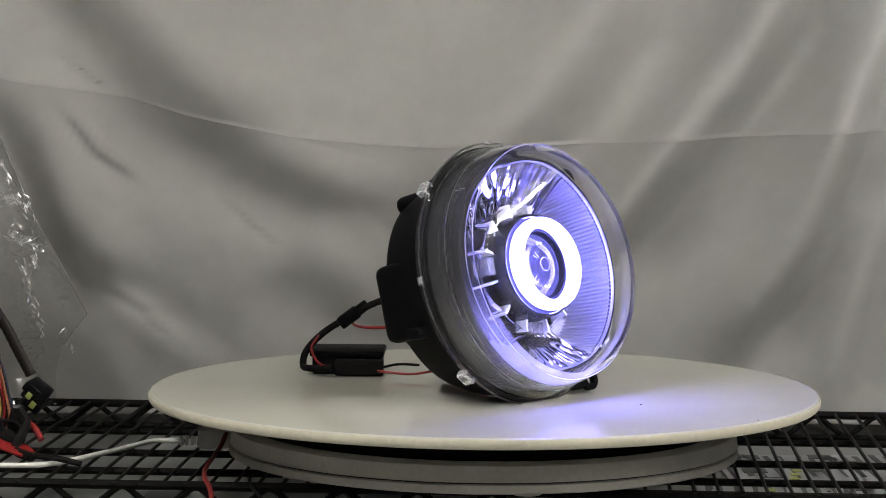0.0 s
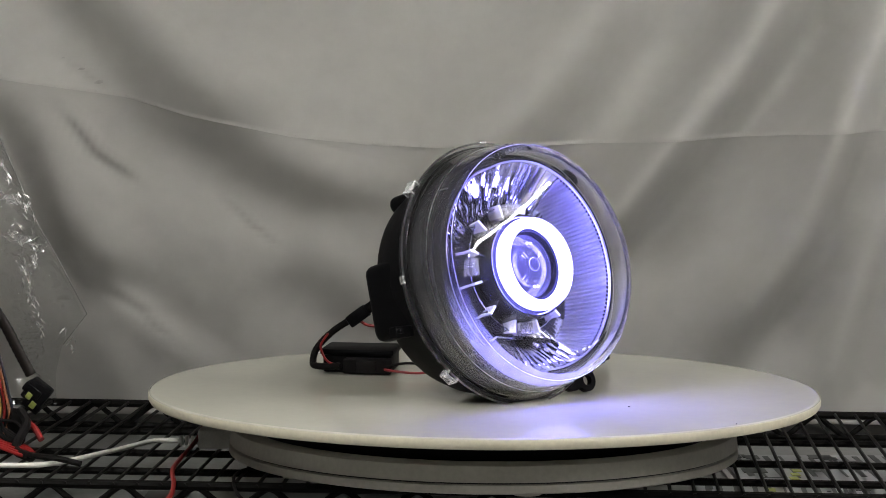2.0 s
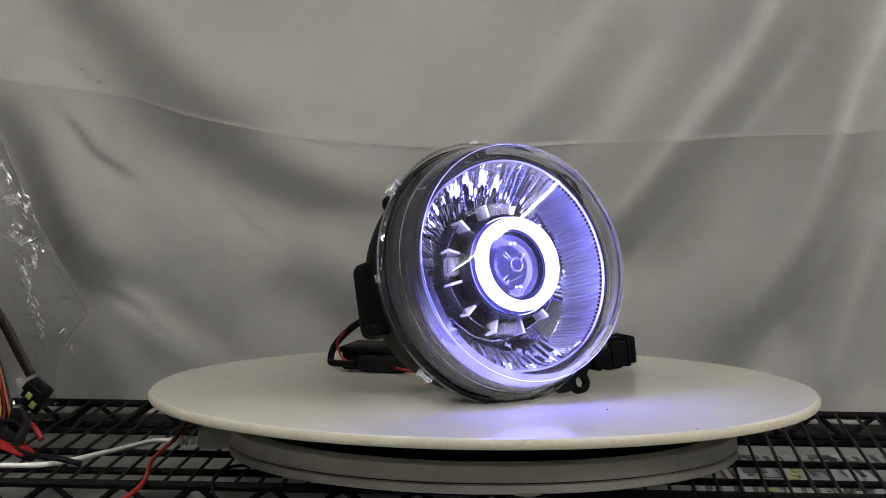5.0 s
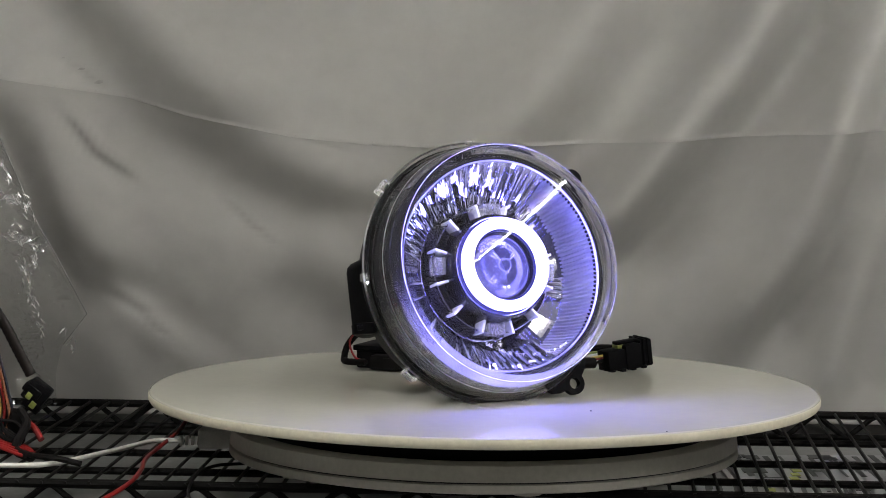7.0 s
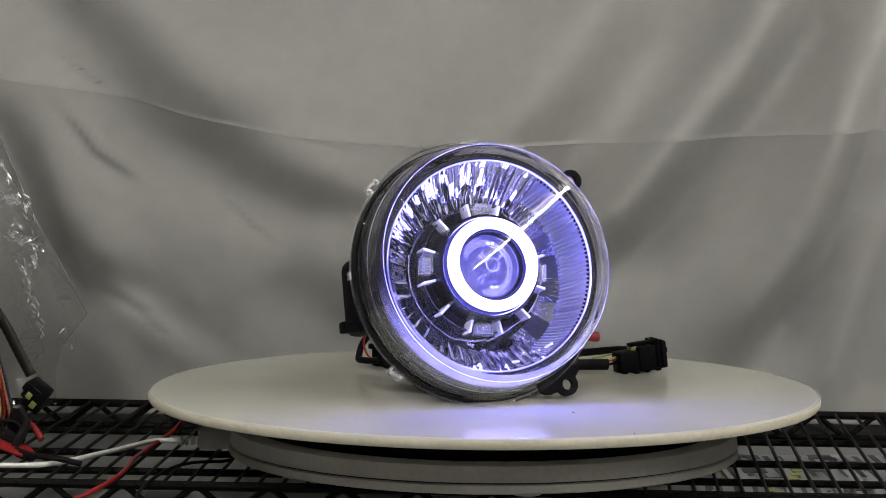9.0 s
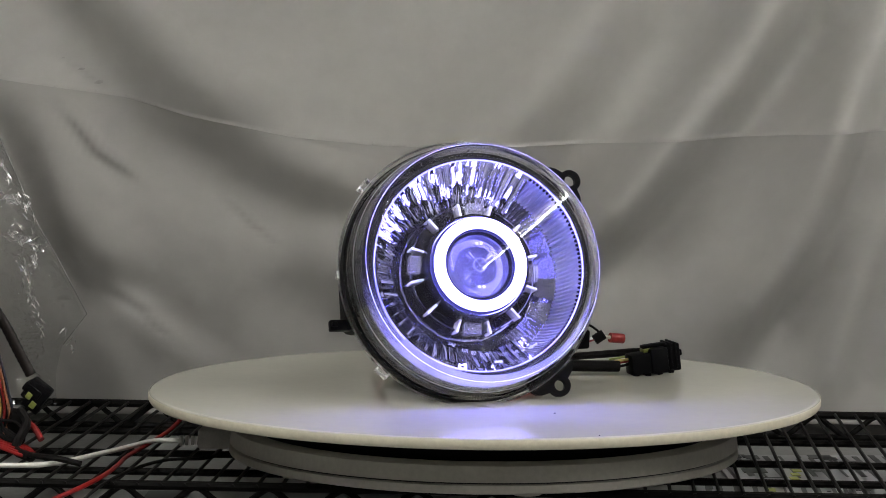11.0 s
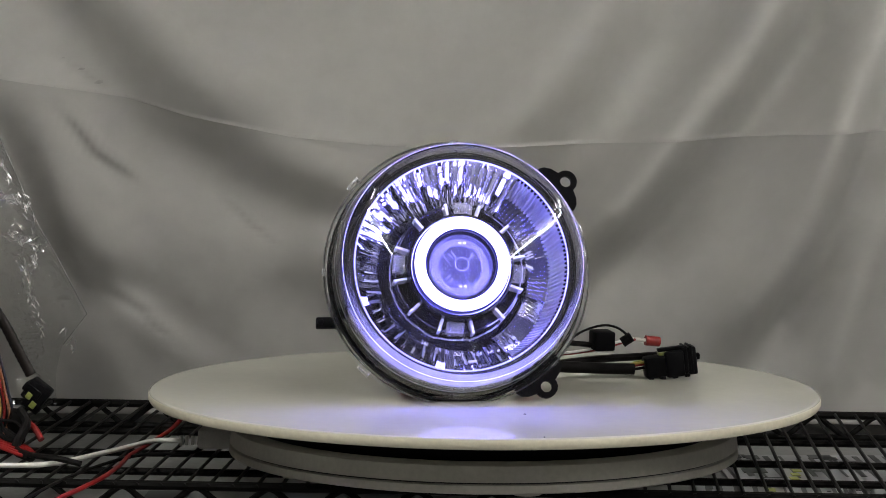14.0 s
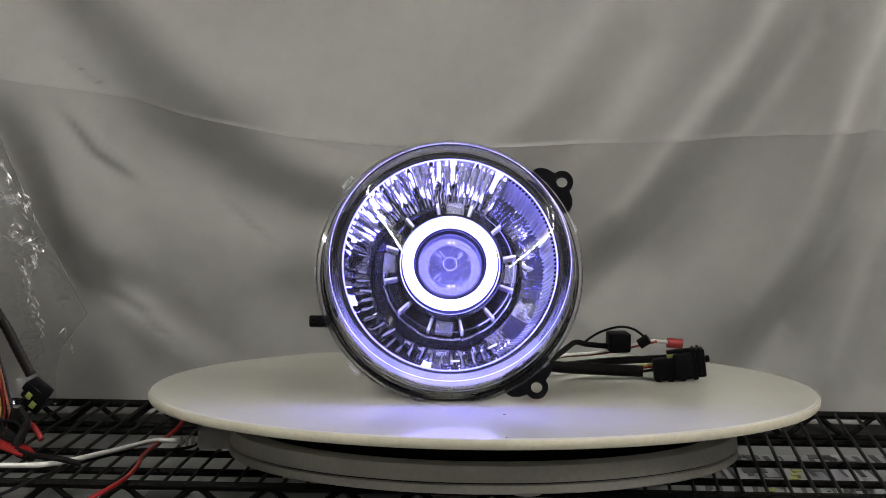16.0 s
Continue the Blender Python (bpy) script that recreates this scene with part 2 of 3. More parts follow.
def fold_depth(x, z, folds):
    px, py = (x - CX) / PX, (CZ - z) / PX
    total = 0.0
    for line, width, slope in folds:
        best, side, along = 1e9, 0.0, 0.0
        for i in range(len(line) - 1):
            ax, ay = line[i]
            bx, by = line[i + 1]
            dx, dy = bx - ax, by - ay
            ll = dx * dx + dy * dy
            t = ((px - ax) * dx + (py - ay) * dy) / ll
            tc = min(1, max(0, t))
            ex, ey = px - ax - tc * dx, py - ay - tc * dy
            d = math.hypot(ex, ey)
            if d < best:
                best = d
                cross = dx * (py - ay) - dy * (px - ax)
                if dx < 0:
                    cross = -cross
                side = -1 if cross > 0 else 1
                along = (i + tc) / (len(line) - 1)
        n = side * best / width
        fade = min(1, 4.5 * along + 0.15) * min(1, 4.5 * (1 - along) + 0.05)
        total += 2.0 * slope * width * PX * n * math.exp(-0.5 * n * n) * fade
    return total


HEM = [(-1100, -120), (-400, 60), (0, 143), (212, 172), (330, 205), (520, 240), (660, 253), (780, 256), (1000, 251), (1200, 241), (1568, 222), (2100, 190), (2900, 130)]


def hem(x):
    """The lower edge of the upper sheet: a hanging curve."""
    px = (x - CX) / PX
    for (ax, ay), (bx, by) in zip(HEM, HEM[1:]):
        if px <= bx:
            break
    t = (px - ax) / (bx - ax)
    return CZ - (ay + (by - ay) * t) * PX


def sheet(name, label, mat, folds, y, z_of, nx, nz, x0=-0.85, x1=0.85):
    bm = bmesh.new()
    grid = []
    for i in range(nx + 1):
        x = x0 + (x1 - x0) * i / nx
        zb, zt = z_of(x)
        col = []
        for j in range(nz + 1):
            z = zb + (zt - zb) * j / nz
            d = fold_depth(x, z, folds) + 0.0022 * noise.noise((x * 5, z * 5, 0.3)) + 0.0012 * noise.noise((x * 14, z * 14, 3)) + 0.0005 * noise.noise((x * 34 + z * 9, z * 30, 5)) + 0.0003 * noise.noise((x * 60 + z * 30, z * 60, 7)) + 0.0012 * max(0.0, noise.noise((x * 26 - z * 10, z * 9 + x * 7, 11)) - 0.25)
            left = min(1.0, max(0.0, 0.65 - 1.8 * x))
            lean = (0.75 + 0.2 * left) * max(0.0, z - 0.05) ** 2 + 0.3 * left * max(0.0, 0.18 - z) ** 2
            col.append(bm.verts.new((x, y - d + lean, z)))
        grid.append(col)
    for i in range(nx):
        for j in range(nz):
            bm.faces.new((grid[i][j], grid[i + 1][j], grid[i + 1][j + 1], grid[i][j + 1]))
    bmesh.ops.solidify(bm, geom=bm.faces[:], thickness=0.0002)
    return tagged(link(name, bm, mat, True, 80), label, "curtain", kind="structure")


# ---- wire shelf ----
YAW = -2.6
SHELF_Z = -0.052


def wire_shelf():
    shelf = thing("wire_shelf", "black coated wire shelf with trussed edges under the turntable", "shelf")
    m = pose(0, 0, 0, 0, 0, YAW)
    yb, yf = 0.251, -0.146
    x0, x1 = -0.62, 0.62

    def bar(name, pts, r, label="", curved=False):
        part(name, turned(tube(pts, r, 8, 6, curved), m), BLACK_WIRE, shelf, label)
    for y, flip in ((yb, 1), (yf, 1)):
        bar("top_rail", [(x0, y, SHELF_Z - 0.001), (x1, y, SHELF_Z - 0.001)], 0.0034)
        bar("bottom_rail", [(x0, y, SHELF_Z - 0.020), (x1, y, SHELF_Z - 0.020)], 0.0027)
        zig = []
        n = 24
        for i in range(n * 4 + 1):
            x = x0 + (x1 - x0) * i / (n * 4)
            zig.append((x, y, SHELF_Z - 0.0105 + 0.0085 * math.sin(i * math.pi / 2)))
        bar("truss_wire", zig, 0.0024, "zigzag truss wire", True)
    for y in (0.118, 0.012, -0.07):
        bar("cross_bar", [(x0, y, SHELF_Z - 0.0046), (x1, y, SHELF_Z - 0.0046)], 0.0028)
    me = None
    for i in range(72):
        x = -0.6055 + i * 0.01685
        if me is None:
            first = part("wire", tube([(0, yf - 0.004, 0), (0, yb + 0.004, 0)], 0.0014, 6, 1, False), BLACK_WIRE, shelf)
            me = first.data
            ob = first
        else:
            ob = new("wire", me)
            ob.parent = shelf
        ob.matrix_local = m @ pose(x, 0, SHELF_Z)


def lower_tray():
    tagged(link("shelf_liner", box(-0.9, 0.9, -0.5, 0.70, -0.102, -0.098, 0.001), TRAY), "dull grey liner sheet lying below the wires", "liner", kind="structure")


def printed_sheets():
    for x0, x1, y0, y1, rz, marks in (
            (0.17, 0.36, 0.04, 0.14, -3, True), (0.20, 0.42, 0.155, 0.29, 2, True)):
        sh = thing("printed_sheet", "white printed paper sheet lying under the shelf wires", "paper", "printed papers")
        cx, cy = (x0 + x1) / 2, (y0 + y1) / 2
        m = Matrix.Translation((cx, cy, -0.0955)) @ Matrix.Rotation(radians(rz), 4, "Z")
        w, h = x1 - x0, y1 - y0
        part("paper", turned(box(-w / 2, w / 2, -h / 2, h / 2, -0.0025, 0.0, 0.0004), m), PAPER, sh)
        rnd = random.Random(int(x0 * 1000))
        # evenly spaced bars that paint the shelf wires' shadows on the paper
        for k in range(int(w / 0.013)):
            bx = -w * 0.48 + k * 0.013 + rnd.uniform(0, 0.004)
            part("print_or_shadow_bar", turned(box(bx, bx + rnd.uniform(0.002, 0.0055), -h * rnd.uniform(0.30, 0.48), h * rnd.uniform(0.30, 0.48), 0.0002, 0.0005), m), INK_AND_SHADOW, sh, "dark bar among the print and painted wire shadows")
        for k in range(34):
            bx, by = rnd.uniform(-w * 0.45, w * 0.38), rnd.uniform(-h * 0.42, h * 0.4)
            bw, bh = rnd.choice([0.002, 0.003, 0.012, 0.02]), rnd.choice([0.003, 0.012, 0.02])
            part("print_or_shadow_bar", turned(box(bx, min(bx + bw, w * 0.48), by, min(by + bh, h * 0.48), 0.0002, 0.0006), m), INK_AND_SHADOW, sh, "dark bar among the print and painted wire shadows")
        for k in range(4):
            part("print_or_shadow_bar", turned(box(-w * 0.27 + k * 0.004, -w * 0.27 + k * 0.004 + 0.007, -h * 0.45 + k * 0.019, -h * 0.45 + k * 0.019 + 0.012, 0.0002, 0.0007), m), LIME, sh, "lime green printed mark")


# ---- turntable ----
def turntable():
    tt = thing("turntable", "motorised turntable with ivory round top on a grey base", "turntable")
    part("base_housing", spin([(-0.027, 0.0), (-0.027, 0.186), (-0.0285, 0.1885), (-0.0395, 0.190), (-0.0395, 0.0)], 160), BASE_GREY, tt, "warm grey plastic base ring")
    part("groove", spin([(-0.0395, 0.1875), (-0.0415, 0.1875)], 160), INK_AND_SHADOW, tt, "dark parting groove")
    part("base_flange", spin([(-0.0408, 0.0), (-0.0408, 0.1895), (-0.0415, 0.1905), (-0.0465, 0.1905), (-0.0475, 0.189), (-0.0475, 0.0)], 160), BASE_GREY, tt)
    part("hub", spin([(-0.008, 0.0), (-0.008, 0.176), (-0.027, 0.176), (-0.027, 0.0)], 128), BLACK, tt, "black gap ring below the top")
    for k in range(6):
        a = radians(-80 + 60 * k)
        part("foot", turned(spin([(-0.0475, 0.0), (-0.0475, 0.011), (-0.0503, 0.010), (-0.0503, 0.0)], 20), Matrix.Translation((0.172 * math.cos(a), 0.172 * math.sin(a), 0))), BASE_GREY, tt)
    part("power_socket", box(-0.214, -0.176, -0.012, 0.03, -0.0475, -0.0330, 0.002), WHITE_PVC, tt, "grey cable socket block on the base rim")
    part("switch", box(-0.2145, -0.2135, 0.004, 0.02, -0.0455, -0.0365, 0.0003), BLACK, tt)
    top = part("top_plate", spin([(-0.008, 0.0), (-0.008, 0.2470), (-0.0072, 0.2490), (-0.0055, 0.25), (-0.0012, 0.25), (-0.0003, 0.2492), (0.0, 0.2478), (0.0, 0.2470), (0.0, 0.2400), (0.0, 0.0)], 240), IVORY, tt, "round ivory laminate top with a worn edge")
    edge = part("edge_band", spin([(-0.0073, 0.2492), (-0.0056, 0.2503), (-0.0016, 0.2503), (-0.0008, 0.2500)], 240), IVORY_EDGE, top, "yellowed edge of the top")
    for x, y, r in ((0.0145, -0.1407, 0.0011), (0.015, -0.2440, 0.0006)):
        part("speck", turned(spin([(0.0, r), (0.0005, r * 0.6), (0.0006, 0.0)], 8), Matrix.Translation((x, y, 0))), SPECK, top, "dark speck")
    return top


# ---- the headlight: built facing -y, leaning back ----
LAMP = Matrix.Translation((-0.0257, -0.050, 0.0905)) @ Matrix.Rotation(radians(1.5), 4, "Z") @ Matrix.Rotation(radians(-15.5), 4, "X")


def radial_box(deg, r0, r1, half, w0, w1, bevel=0.0):
    """A block that stands out from the axis at an angle."""
    return turned(box(r0, r1, -w1, -w0, -half, half, bevel), Matrix.Rotation(radians(-deg), 4, "Y"))


def dome(r):
    return 0.0660 - r * r / 0.40


def ear(bm_deg, reach):
    """A mounting lug with a through hole and a wide root."""
    bm = bmesh.new()
    n = 36
    rows = []
    for y in (-0.002, 0.0025):
        hole, rim = [], []
        for i in range(n):
            a = 2 * math.pi * i / n
            c, s = math.cos(a), math.sin(a)
            back = max(0.0, -c)
            rr = 0.0083 + 0.017 * back ** 0.8
            wide = 1 + 0.55 * back * (1 - back) * 2
            hole.append(bm.verts.new((reach + 0.0041 * c, y, 0.0041 * s)))
            rim.append(bm.verts.new((reach + rr * c, y, rr * s * wide)))
        rows.append((hole, rim))
    (h0, r0), (h1, r1) = rows
    for i in range(n):
        j = (i + 1) % n
        bm.faces.new((h0[i], h0[j], r0[j], r0[i]))
        bm.faces.new((h1[j], h1[i], r1[i], r1[j]))
        bm.faces.new((h0[j], h0[i], h1[i], h1[j]))
        bm.faces.new((r0[i], r0[j], r1[j], r1[i]))
    return turned(bm, Matrix.Rotation(radians(-bm_deg), 4, "Y"))


def lettering(parent, text, u, v, deg, size):
    cu = bpy.data.curves.new("letters", "FONT")
    cu.body, cu.size, cu.align_x, cu.extrude = text, size, "CENTER", 0.00015
    tmp = new("letters", cu)
    me = bpy.data.meshes.new_from_object(tmp)
    bpy.data.objects.remove(tmp)
    bm = bmesh.new()
    bm.from_mesh(me)
    bpy.data.meshes.remove(me)
    r = math.hypot(u, v)
    bm.transform(Matrix.Translation((u, -(dome(r) - 0.0035), v)) @ Matrix.Rotation(radians(-deg), 4, "Y") @ Matrix.Rotation(radians(90), 4, "X"))
    return part("lettering", turned(bm, LAMP), PRINT, parent, "raised pale lettering " + text, False)


def headlight():
    hl = thing("headlight", "round black car headlight with clear domed lens and lit halo ring", "headlight")

    def add(name, bm, mat, parent=None, label="", smooth=True, angle=40):
        return part(name, turned(bm, LAMP), mat, parent or hl, label, smooth, angle)

    # black housing, open at the front
    shell = [(0.0035, 0.0935), (-0.004, 0.0938), (-0.007, 0.0905), (-0.022, 0.0868), (-0.040, 0.0815), (-0.050, 0.077), (-0.056, 0.066), (-0.064, 0.060), (-0.078, 0.052), (-0.084, 0.040), (-0.086, 0.0),
             (-0.080, 0.0), (-0.060, 0.050), (-0.045, 0.072), (-0.006, 0.0868), (0.0035, 0.0888)]
    housing = add("housing", spin(shell, 96, "front"), BLACK, None, "black moulded plastic housing", True, 30)
    # side lugs of the housing
    add("side_lug", box(-0.0855, -0.066, 0.012, 0.056, -0.036, 0.020, 0.007, 3), BLACK, housing, "moulded side lug")
    add("side_lug", box(-0.0570, -0.025, 0.012, 0.049, 0.0560, 0.0690, 0.006, 3), BLACK, housing, "moulded side lug")
    add("side_lug", turned(box(0.074, 0.0855, 0.012, 0.042, -0.022, 0.022, 0.005, 3), Matrix.Rotation(radians(-8), 4, "Y")), BLACK, housing, "moulded side lug")
    add("rear_cap", spin([(-0.078, 0.040), (-0.096, 0.038), (-0.100, 0.034), (-0.100, 0.0)], 48, "front"), BLACK_SOFT, housing, "round rubber rear cap")
    add("latch", join(box(-0.1020, -0.086, 0.009, 0.017, -0.0385, -0.0305, 0.0012), box(-0.101, -0.097, 0.006, 0.011, -0.036, -0.0325, 0.0006)), BLACK, housing, "small square latch")
    add("mounting_ear", ear(39.6, 0.1065), BLACK, housing, "black lug with a bolt hole", True, 30)
    add("mounting_ear", ear(-53.0, 0.1050), BLACK, housing, "black lug with a bolt hole", True, 30)

    # clear lens: one shell with flange, wall and dome
    outer = [(-0.0015, 0.0958), (0.0038, 0.0958), (0.0042, 0.0932), (0.0060, 0.0926), (0.020, 0.0902), (0.034, 0.0882), (0.0415, 0.0868), (0.0465, 0.0843), (0.0495, 0.0806)]
    for r in (0.077, 0.07, 0.06, 0.05, 0.04, 0.03, 0.02, 0.01, 0.0):
        outer.append((dome(r), r))
    t = 0.0018
    inner = [(dome(r) - t, r) for r in (0.0, 0.01, 0.02, 0.03, 0.04, 0.05, 0.06, 0.07, 0.0765)]
    inner += [(0.0476, 0.0792), (0.0446, 0.0826), (0.0404, 0.0850), (0.033, 0.0864), (0.020, 0.0884), (0.004, 0.0906), (-0.0015, 0.0905)]
    lens = add("lens", spin(outer + inner, 192, "front", True), LENS, None, "clear domed polycarbonate lens", True, 30)
    lens.visible_shadow = False
    add("lens_rib", spin([(0.0012, 0.0962), (0.0022, 0.0972), (0.0030, 0.0962)], 160, "front"), FROST, lens).visible_shadow = False
    for w, r in ((0.0215, 0.0901), (0.0440, 0.0858)):
        add("lens_rib", spin([(w - 0.0004, r - 0.0002), (w, r + 0.0003), (w + 0.0004, r - 0.0002)], 160, "front"), FROST, lens).visible_shadow = False
    for deg in (138.5, 226.0, 316.0, 90.0, 20.0, 180.0, 270.0):
        clip = join(radial_box(deg - 2.6, 0.0955, 0.1005, 0.0007, -0.004, 0.004), radial_box(deg + 2.6, 0.0955, 0.1005, 0.0007, -0.004, 0.004),
                    turned(box(0.0993, 0.1010, -0.004, 0.004, -0.0050, 0.0050, 0.0004), Matrix.Rotation(radians(-deg), 4, "Y"))) if deg in (138.5, 226.0) else radial_box(deg, 0.0955, 0.0982, 0.003, -0.001, 0.003, 0.0005)
        ob = add("lens_clip", clip, CLIP, lens, "clear moulded clip on the flange")
        ob.visible_shadow = False
    for deg in (139, 222, 88.5, 91.5, 318, 270):
        add("lens_pin", radial_box(deg, 0.0882, 0.0895, 0.0006, 0.022, 0.031), CLIP, lens).visible_shadow = False

    # added milky film that stands in for the glow inside the lens foot
    for line, mat in (([(0.0050, 0.0901), (0.020, 0.0879), (0.030, 0.0864)], GLOW_FILM_THIN), ([(0.030, 0.0864), (0.033, 0.0859), (0.0402, 0.0845), (0.0436, 0.0825), (0.0455, 0.0808)], GLOW_FILM)):
        add("lens_glow_film", spin(line, 120, "front", False, 165, 375), mat, lens, "milky film added for the glow at the lens foot").visible_shadow = False

    # dark wall inside the lens and bright rim
    add("bezel", spin([(0.001, 0.0885), (0.012, 0.0868), (0.0122, 0.0858), (0.021, 0.0842), (0.0213, 0.0832), (0.0275, 0.0820), (0.0280, 0.0808), (0.0300, 0.0800), (0.0306, 0.0790), (0.0292, 0.0780)], 160, "front"), BEZEL_COAT, None, "dark grey satin inner wall")
    add("rim_trim", spin([(0.0295, 0.0786), (0.0304, 0.0780), (0.0298, 0.0772), (0.0284, 0.0768)], 160, "front"), TRIM, None, "thin bright chrome rim")

    # fluted chrome bowl: tall flutes above, deep panels beside the ribbed strip, low facets round the rest
    rnd = random.Random(5)
    flute = [rnd.uniform(-1, 1) for _ in range(720)]
    flute[304], flute[324], flute[364] = 0.0, 0.12, -1.0

    def step(x, x0, x1):
        t = min(1, max(0, (x - x0) / (x1 - x0)))
        return t * t * (3 - 2 * t)

    def bowl_edges(deg):
        """Outer and inner edge of the bright facets at an angle: radius, height."""
        if deg > 298 or deg < 56:
            return (0.0696, -0.0060), (0.0530, -0.0110)
        if deg < 170:
            rin = 0.0485 + 0.0105 * step(deg, 122, 165)
        else:
            rin = 0.0590
        slope = 1.30 - 0.35 * step(deg, 150, 190)
        return (0.0768, 0.0290), (rin, 0.0290 - (0.0768 - rin) / slope)

    def facet(w, r, a):
        deg = math.degrees(a) % 360
        (ro, wo), (ri, wi) = bowl_edges(deg)
        r, w = ro + (ri - ro) * w, wo + (wi - wo) * (w ** 0.9)
        d = min(1, r and (ro - r) / 0.004)
        if 56 <= deg < 170:
            p = deg / 4.3
            k = int(p)
            ph = (p + 0.35 * flute[k + 60] * (ro - r) / 0.02) % 1
            amp = 0.0009 + 0.0013 * abs(flute[k])
            r += d * (amp * (4 * ph * (1 - ph) - 0.6) + 0.0009 * flute[k + 200])
            w += d * 0.0016 * flute[k + 90] * (ph - 0.3) + 0.0042 * flute[k + 130] * (ro - r) / 0.02
        elif deg > 298 or deg < 56:
            p = ((deg + 62) % 360) / 14.75
            k = int(p)
            ph = p % 1
            fine = (p * 5 + 0.4 * flute[k + 340] * (ro - r) / 0.017) % 1
            w += 0.0026 * flute[k + 300] * (ph - 0.5) + 0.0030 * flute[k + 320] * (ro - r) / 0.017 + d * 0.00028 * (1 + flute[k + 360]) * (4 * fine * (1 - fine))
        else:
            p = deg / 5.2
            k = int(p)
            ph = p % 1
            r += d * (0.0007 * (4 * ph * (1 - ph) - 0.6) + 0.0008 * flute[k + 400])
            w += d * 0.0016 * flute[k + 490]
        return w, r

    def floor_line(w, r, a):
        """Two flat terraces in cells, each cell tipped a little its own way."""
        deg = math.degrees(a) % 360
        _, (ri, wi) = bowl_edges(deg)
        p = deg / 10.0
        k = int(p)
        if r > 0.048:
            w += 0.0012 * flute[k + 550] * (r - 0.055) / 0.009 + 0.0012 * flute[k + 600] * (p % 1 - 0.5)
        return w, min(r, ri)
    add("reflector", spin([(k / 8, 0.0) for k in range(9)], 720, "front", fn=facet), CHROME, None, "fluted chrome reflector bowl", False)
    def skirt_line(w, r, a):
        """Steep facets between the bright bowl and its floor."""
        deg = math.degrees(a) % 360
        (_, _), (ri, wi) = bowl_edges(deg)
        p = deg / 6.0
        ph = p % 1
        k = int(p)
        swell = w * (1 - w) * 4
        return wi - 0.0003 + (-0.0275 - wi) * w, ri + (min(ri, 0.0575) - ri) * w + swell * (0.0010 * (4 * ph * (1 - ph)) + 0.0014 * flute[k + 640])
    add("reflector_skirt", spin([(k / 5, 0.0) for k in range(6)], 720, "front", fn=skirt_line), SKIRT, None, "steep faceted chrome skirt of the bowl", False)
    add("reflector_floor", spin([(-0.0272, 0.0590), (-0.030, 0.0560), (-0.031, 0.0480), (-0.031, 0.040)], 720, "front", fn=floor_line), CHROME_DARKENED, None, "chrome floor of the bowl in cells, darkened for its dark reflection", False)

    # finely ribbed strip on one side of the rim
    def ribs(w, r, a):
        ph = (math.degrees(a) / 2.36) % 1
        return w, r - 0.0026 * min(1, 3.4 * min(ph, 1 - ph))
    add("ribbed_strip", spin([(0.0290, 0.0770), (0.016, 0.0752), (0.004, 0.0730), (-0.0075, 0.0702)], 800, "front", False, -62, 56, ribs), RIBBED, None, "finely ribbed chrome side strip", False)

    # crown round the projector: chrome rings, fins and clear tabs
    def panels(w, r, a):
        """Twelve panels, each tipped a little, with a raised seam between them."""
        p = ((math.degrees(a) - 11) / 30.0) % 12
        ph = p % 1 - 0.5
        seam = 0.0006 if abs(ph) > 0.465 else 0.0
        tip = 0.0 if w > 0.006 else 0.0010 * flute[int(p) + 20] * ph + 0.0006 * flute[int(p * 3) + 60] * (0.009 - w) / 0.04
        return w, r + seam + tip
    add("collar", spin([(-0.030, 0.0500), (-0.012, 0.0482), (-0.0115, 0.0474), (0.006, 0.0462), (0.009, 0.0455), (0.0120, 0.0462), (0.0128, 0.0455), (0.0120, 0.0446), (0.009, 0.0443), (-0.020, 0.0443)], 360, "front", fn=panels), CROWN, None, "panelled chrome crown ring", True, 20)
    add("inner_collar", spin([(-0.029, 0.0405), (0.010, 0.0392)], 120, "front"), BEZEL, None, "dark projector collar")
    add("ring_carrier", spin([(0.010, 0.0392), (0.0255, 0.0384), (0.0280, 0.0376), (0.0288, 0.0366), (0.0288, 0.0358), (0.0280, 0.0350)], 120, "front"), CHROME_DARKENED, None, "dark chrome halo carrier")
    add("ring_seat", spin([(0.0280, 0.0350), (0.0276, 0.0345), (0.0276, 0.0256), (0.0300, 0.0246), (0.027, 0.0236), (0.0, 0.0228)], 120, "front"), BLACK, None, "dark seat behind the halo ring")
    for k in range(12):
        deg = 15 + 30 * k - 4
        add("fin", radial_box(deg, 0.0384, 0.0482, 0.0009, 0.004, 0.0178, 0.0002), MILK, None, "thin milky plastic fin", False)
    for k in range(4):
        deg = 90 * k - 5
        ob = add("clear_tab", radial_box(deg, 0.0392, 0.0478, 0.0062, 0.008, 0.0188, 0.0008), TAB, None, "clear plastic locating tab")
        ob.visible_shadow = False

    # glowing ring
    ring = [(0.0340 + 0.0064 * math.sin(a), 0.0300 + 0.0038 * math.cos(a)) for a in [2 * math.pi * k / 16 for k in range(16)]]
    add("halo_ring", spin(ring, 120, "front", True), HALO, None, "blue-white glowing halo ring")

    # projector lens and what shows behind it
    add("projector_bowl", spin([(0.026, 0.0230), (0.014, 0.0215), (-0.002, 0.018), (-0.006, 0.010), (-0.007, 0.0)], 64, "front"), GUNMETAL, None, "grey metal projector bowl")
    pl = [(0.0240, 0.0), (0.0240, 0.0222), (0.0253, 0.0227), (0.0263, 0.0222)]
    for r in (0.0205, 0.018, 0.015, 0.01, 0.005, 0.0):
        pl.append((0.0335 - r * r / 0.062, r))
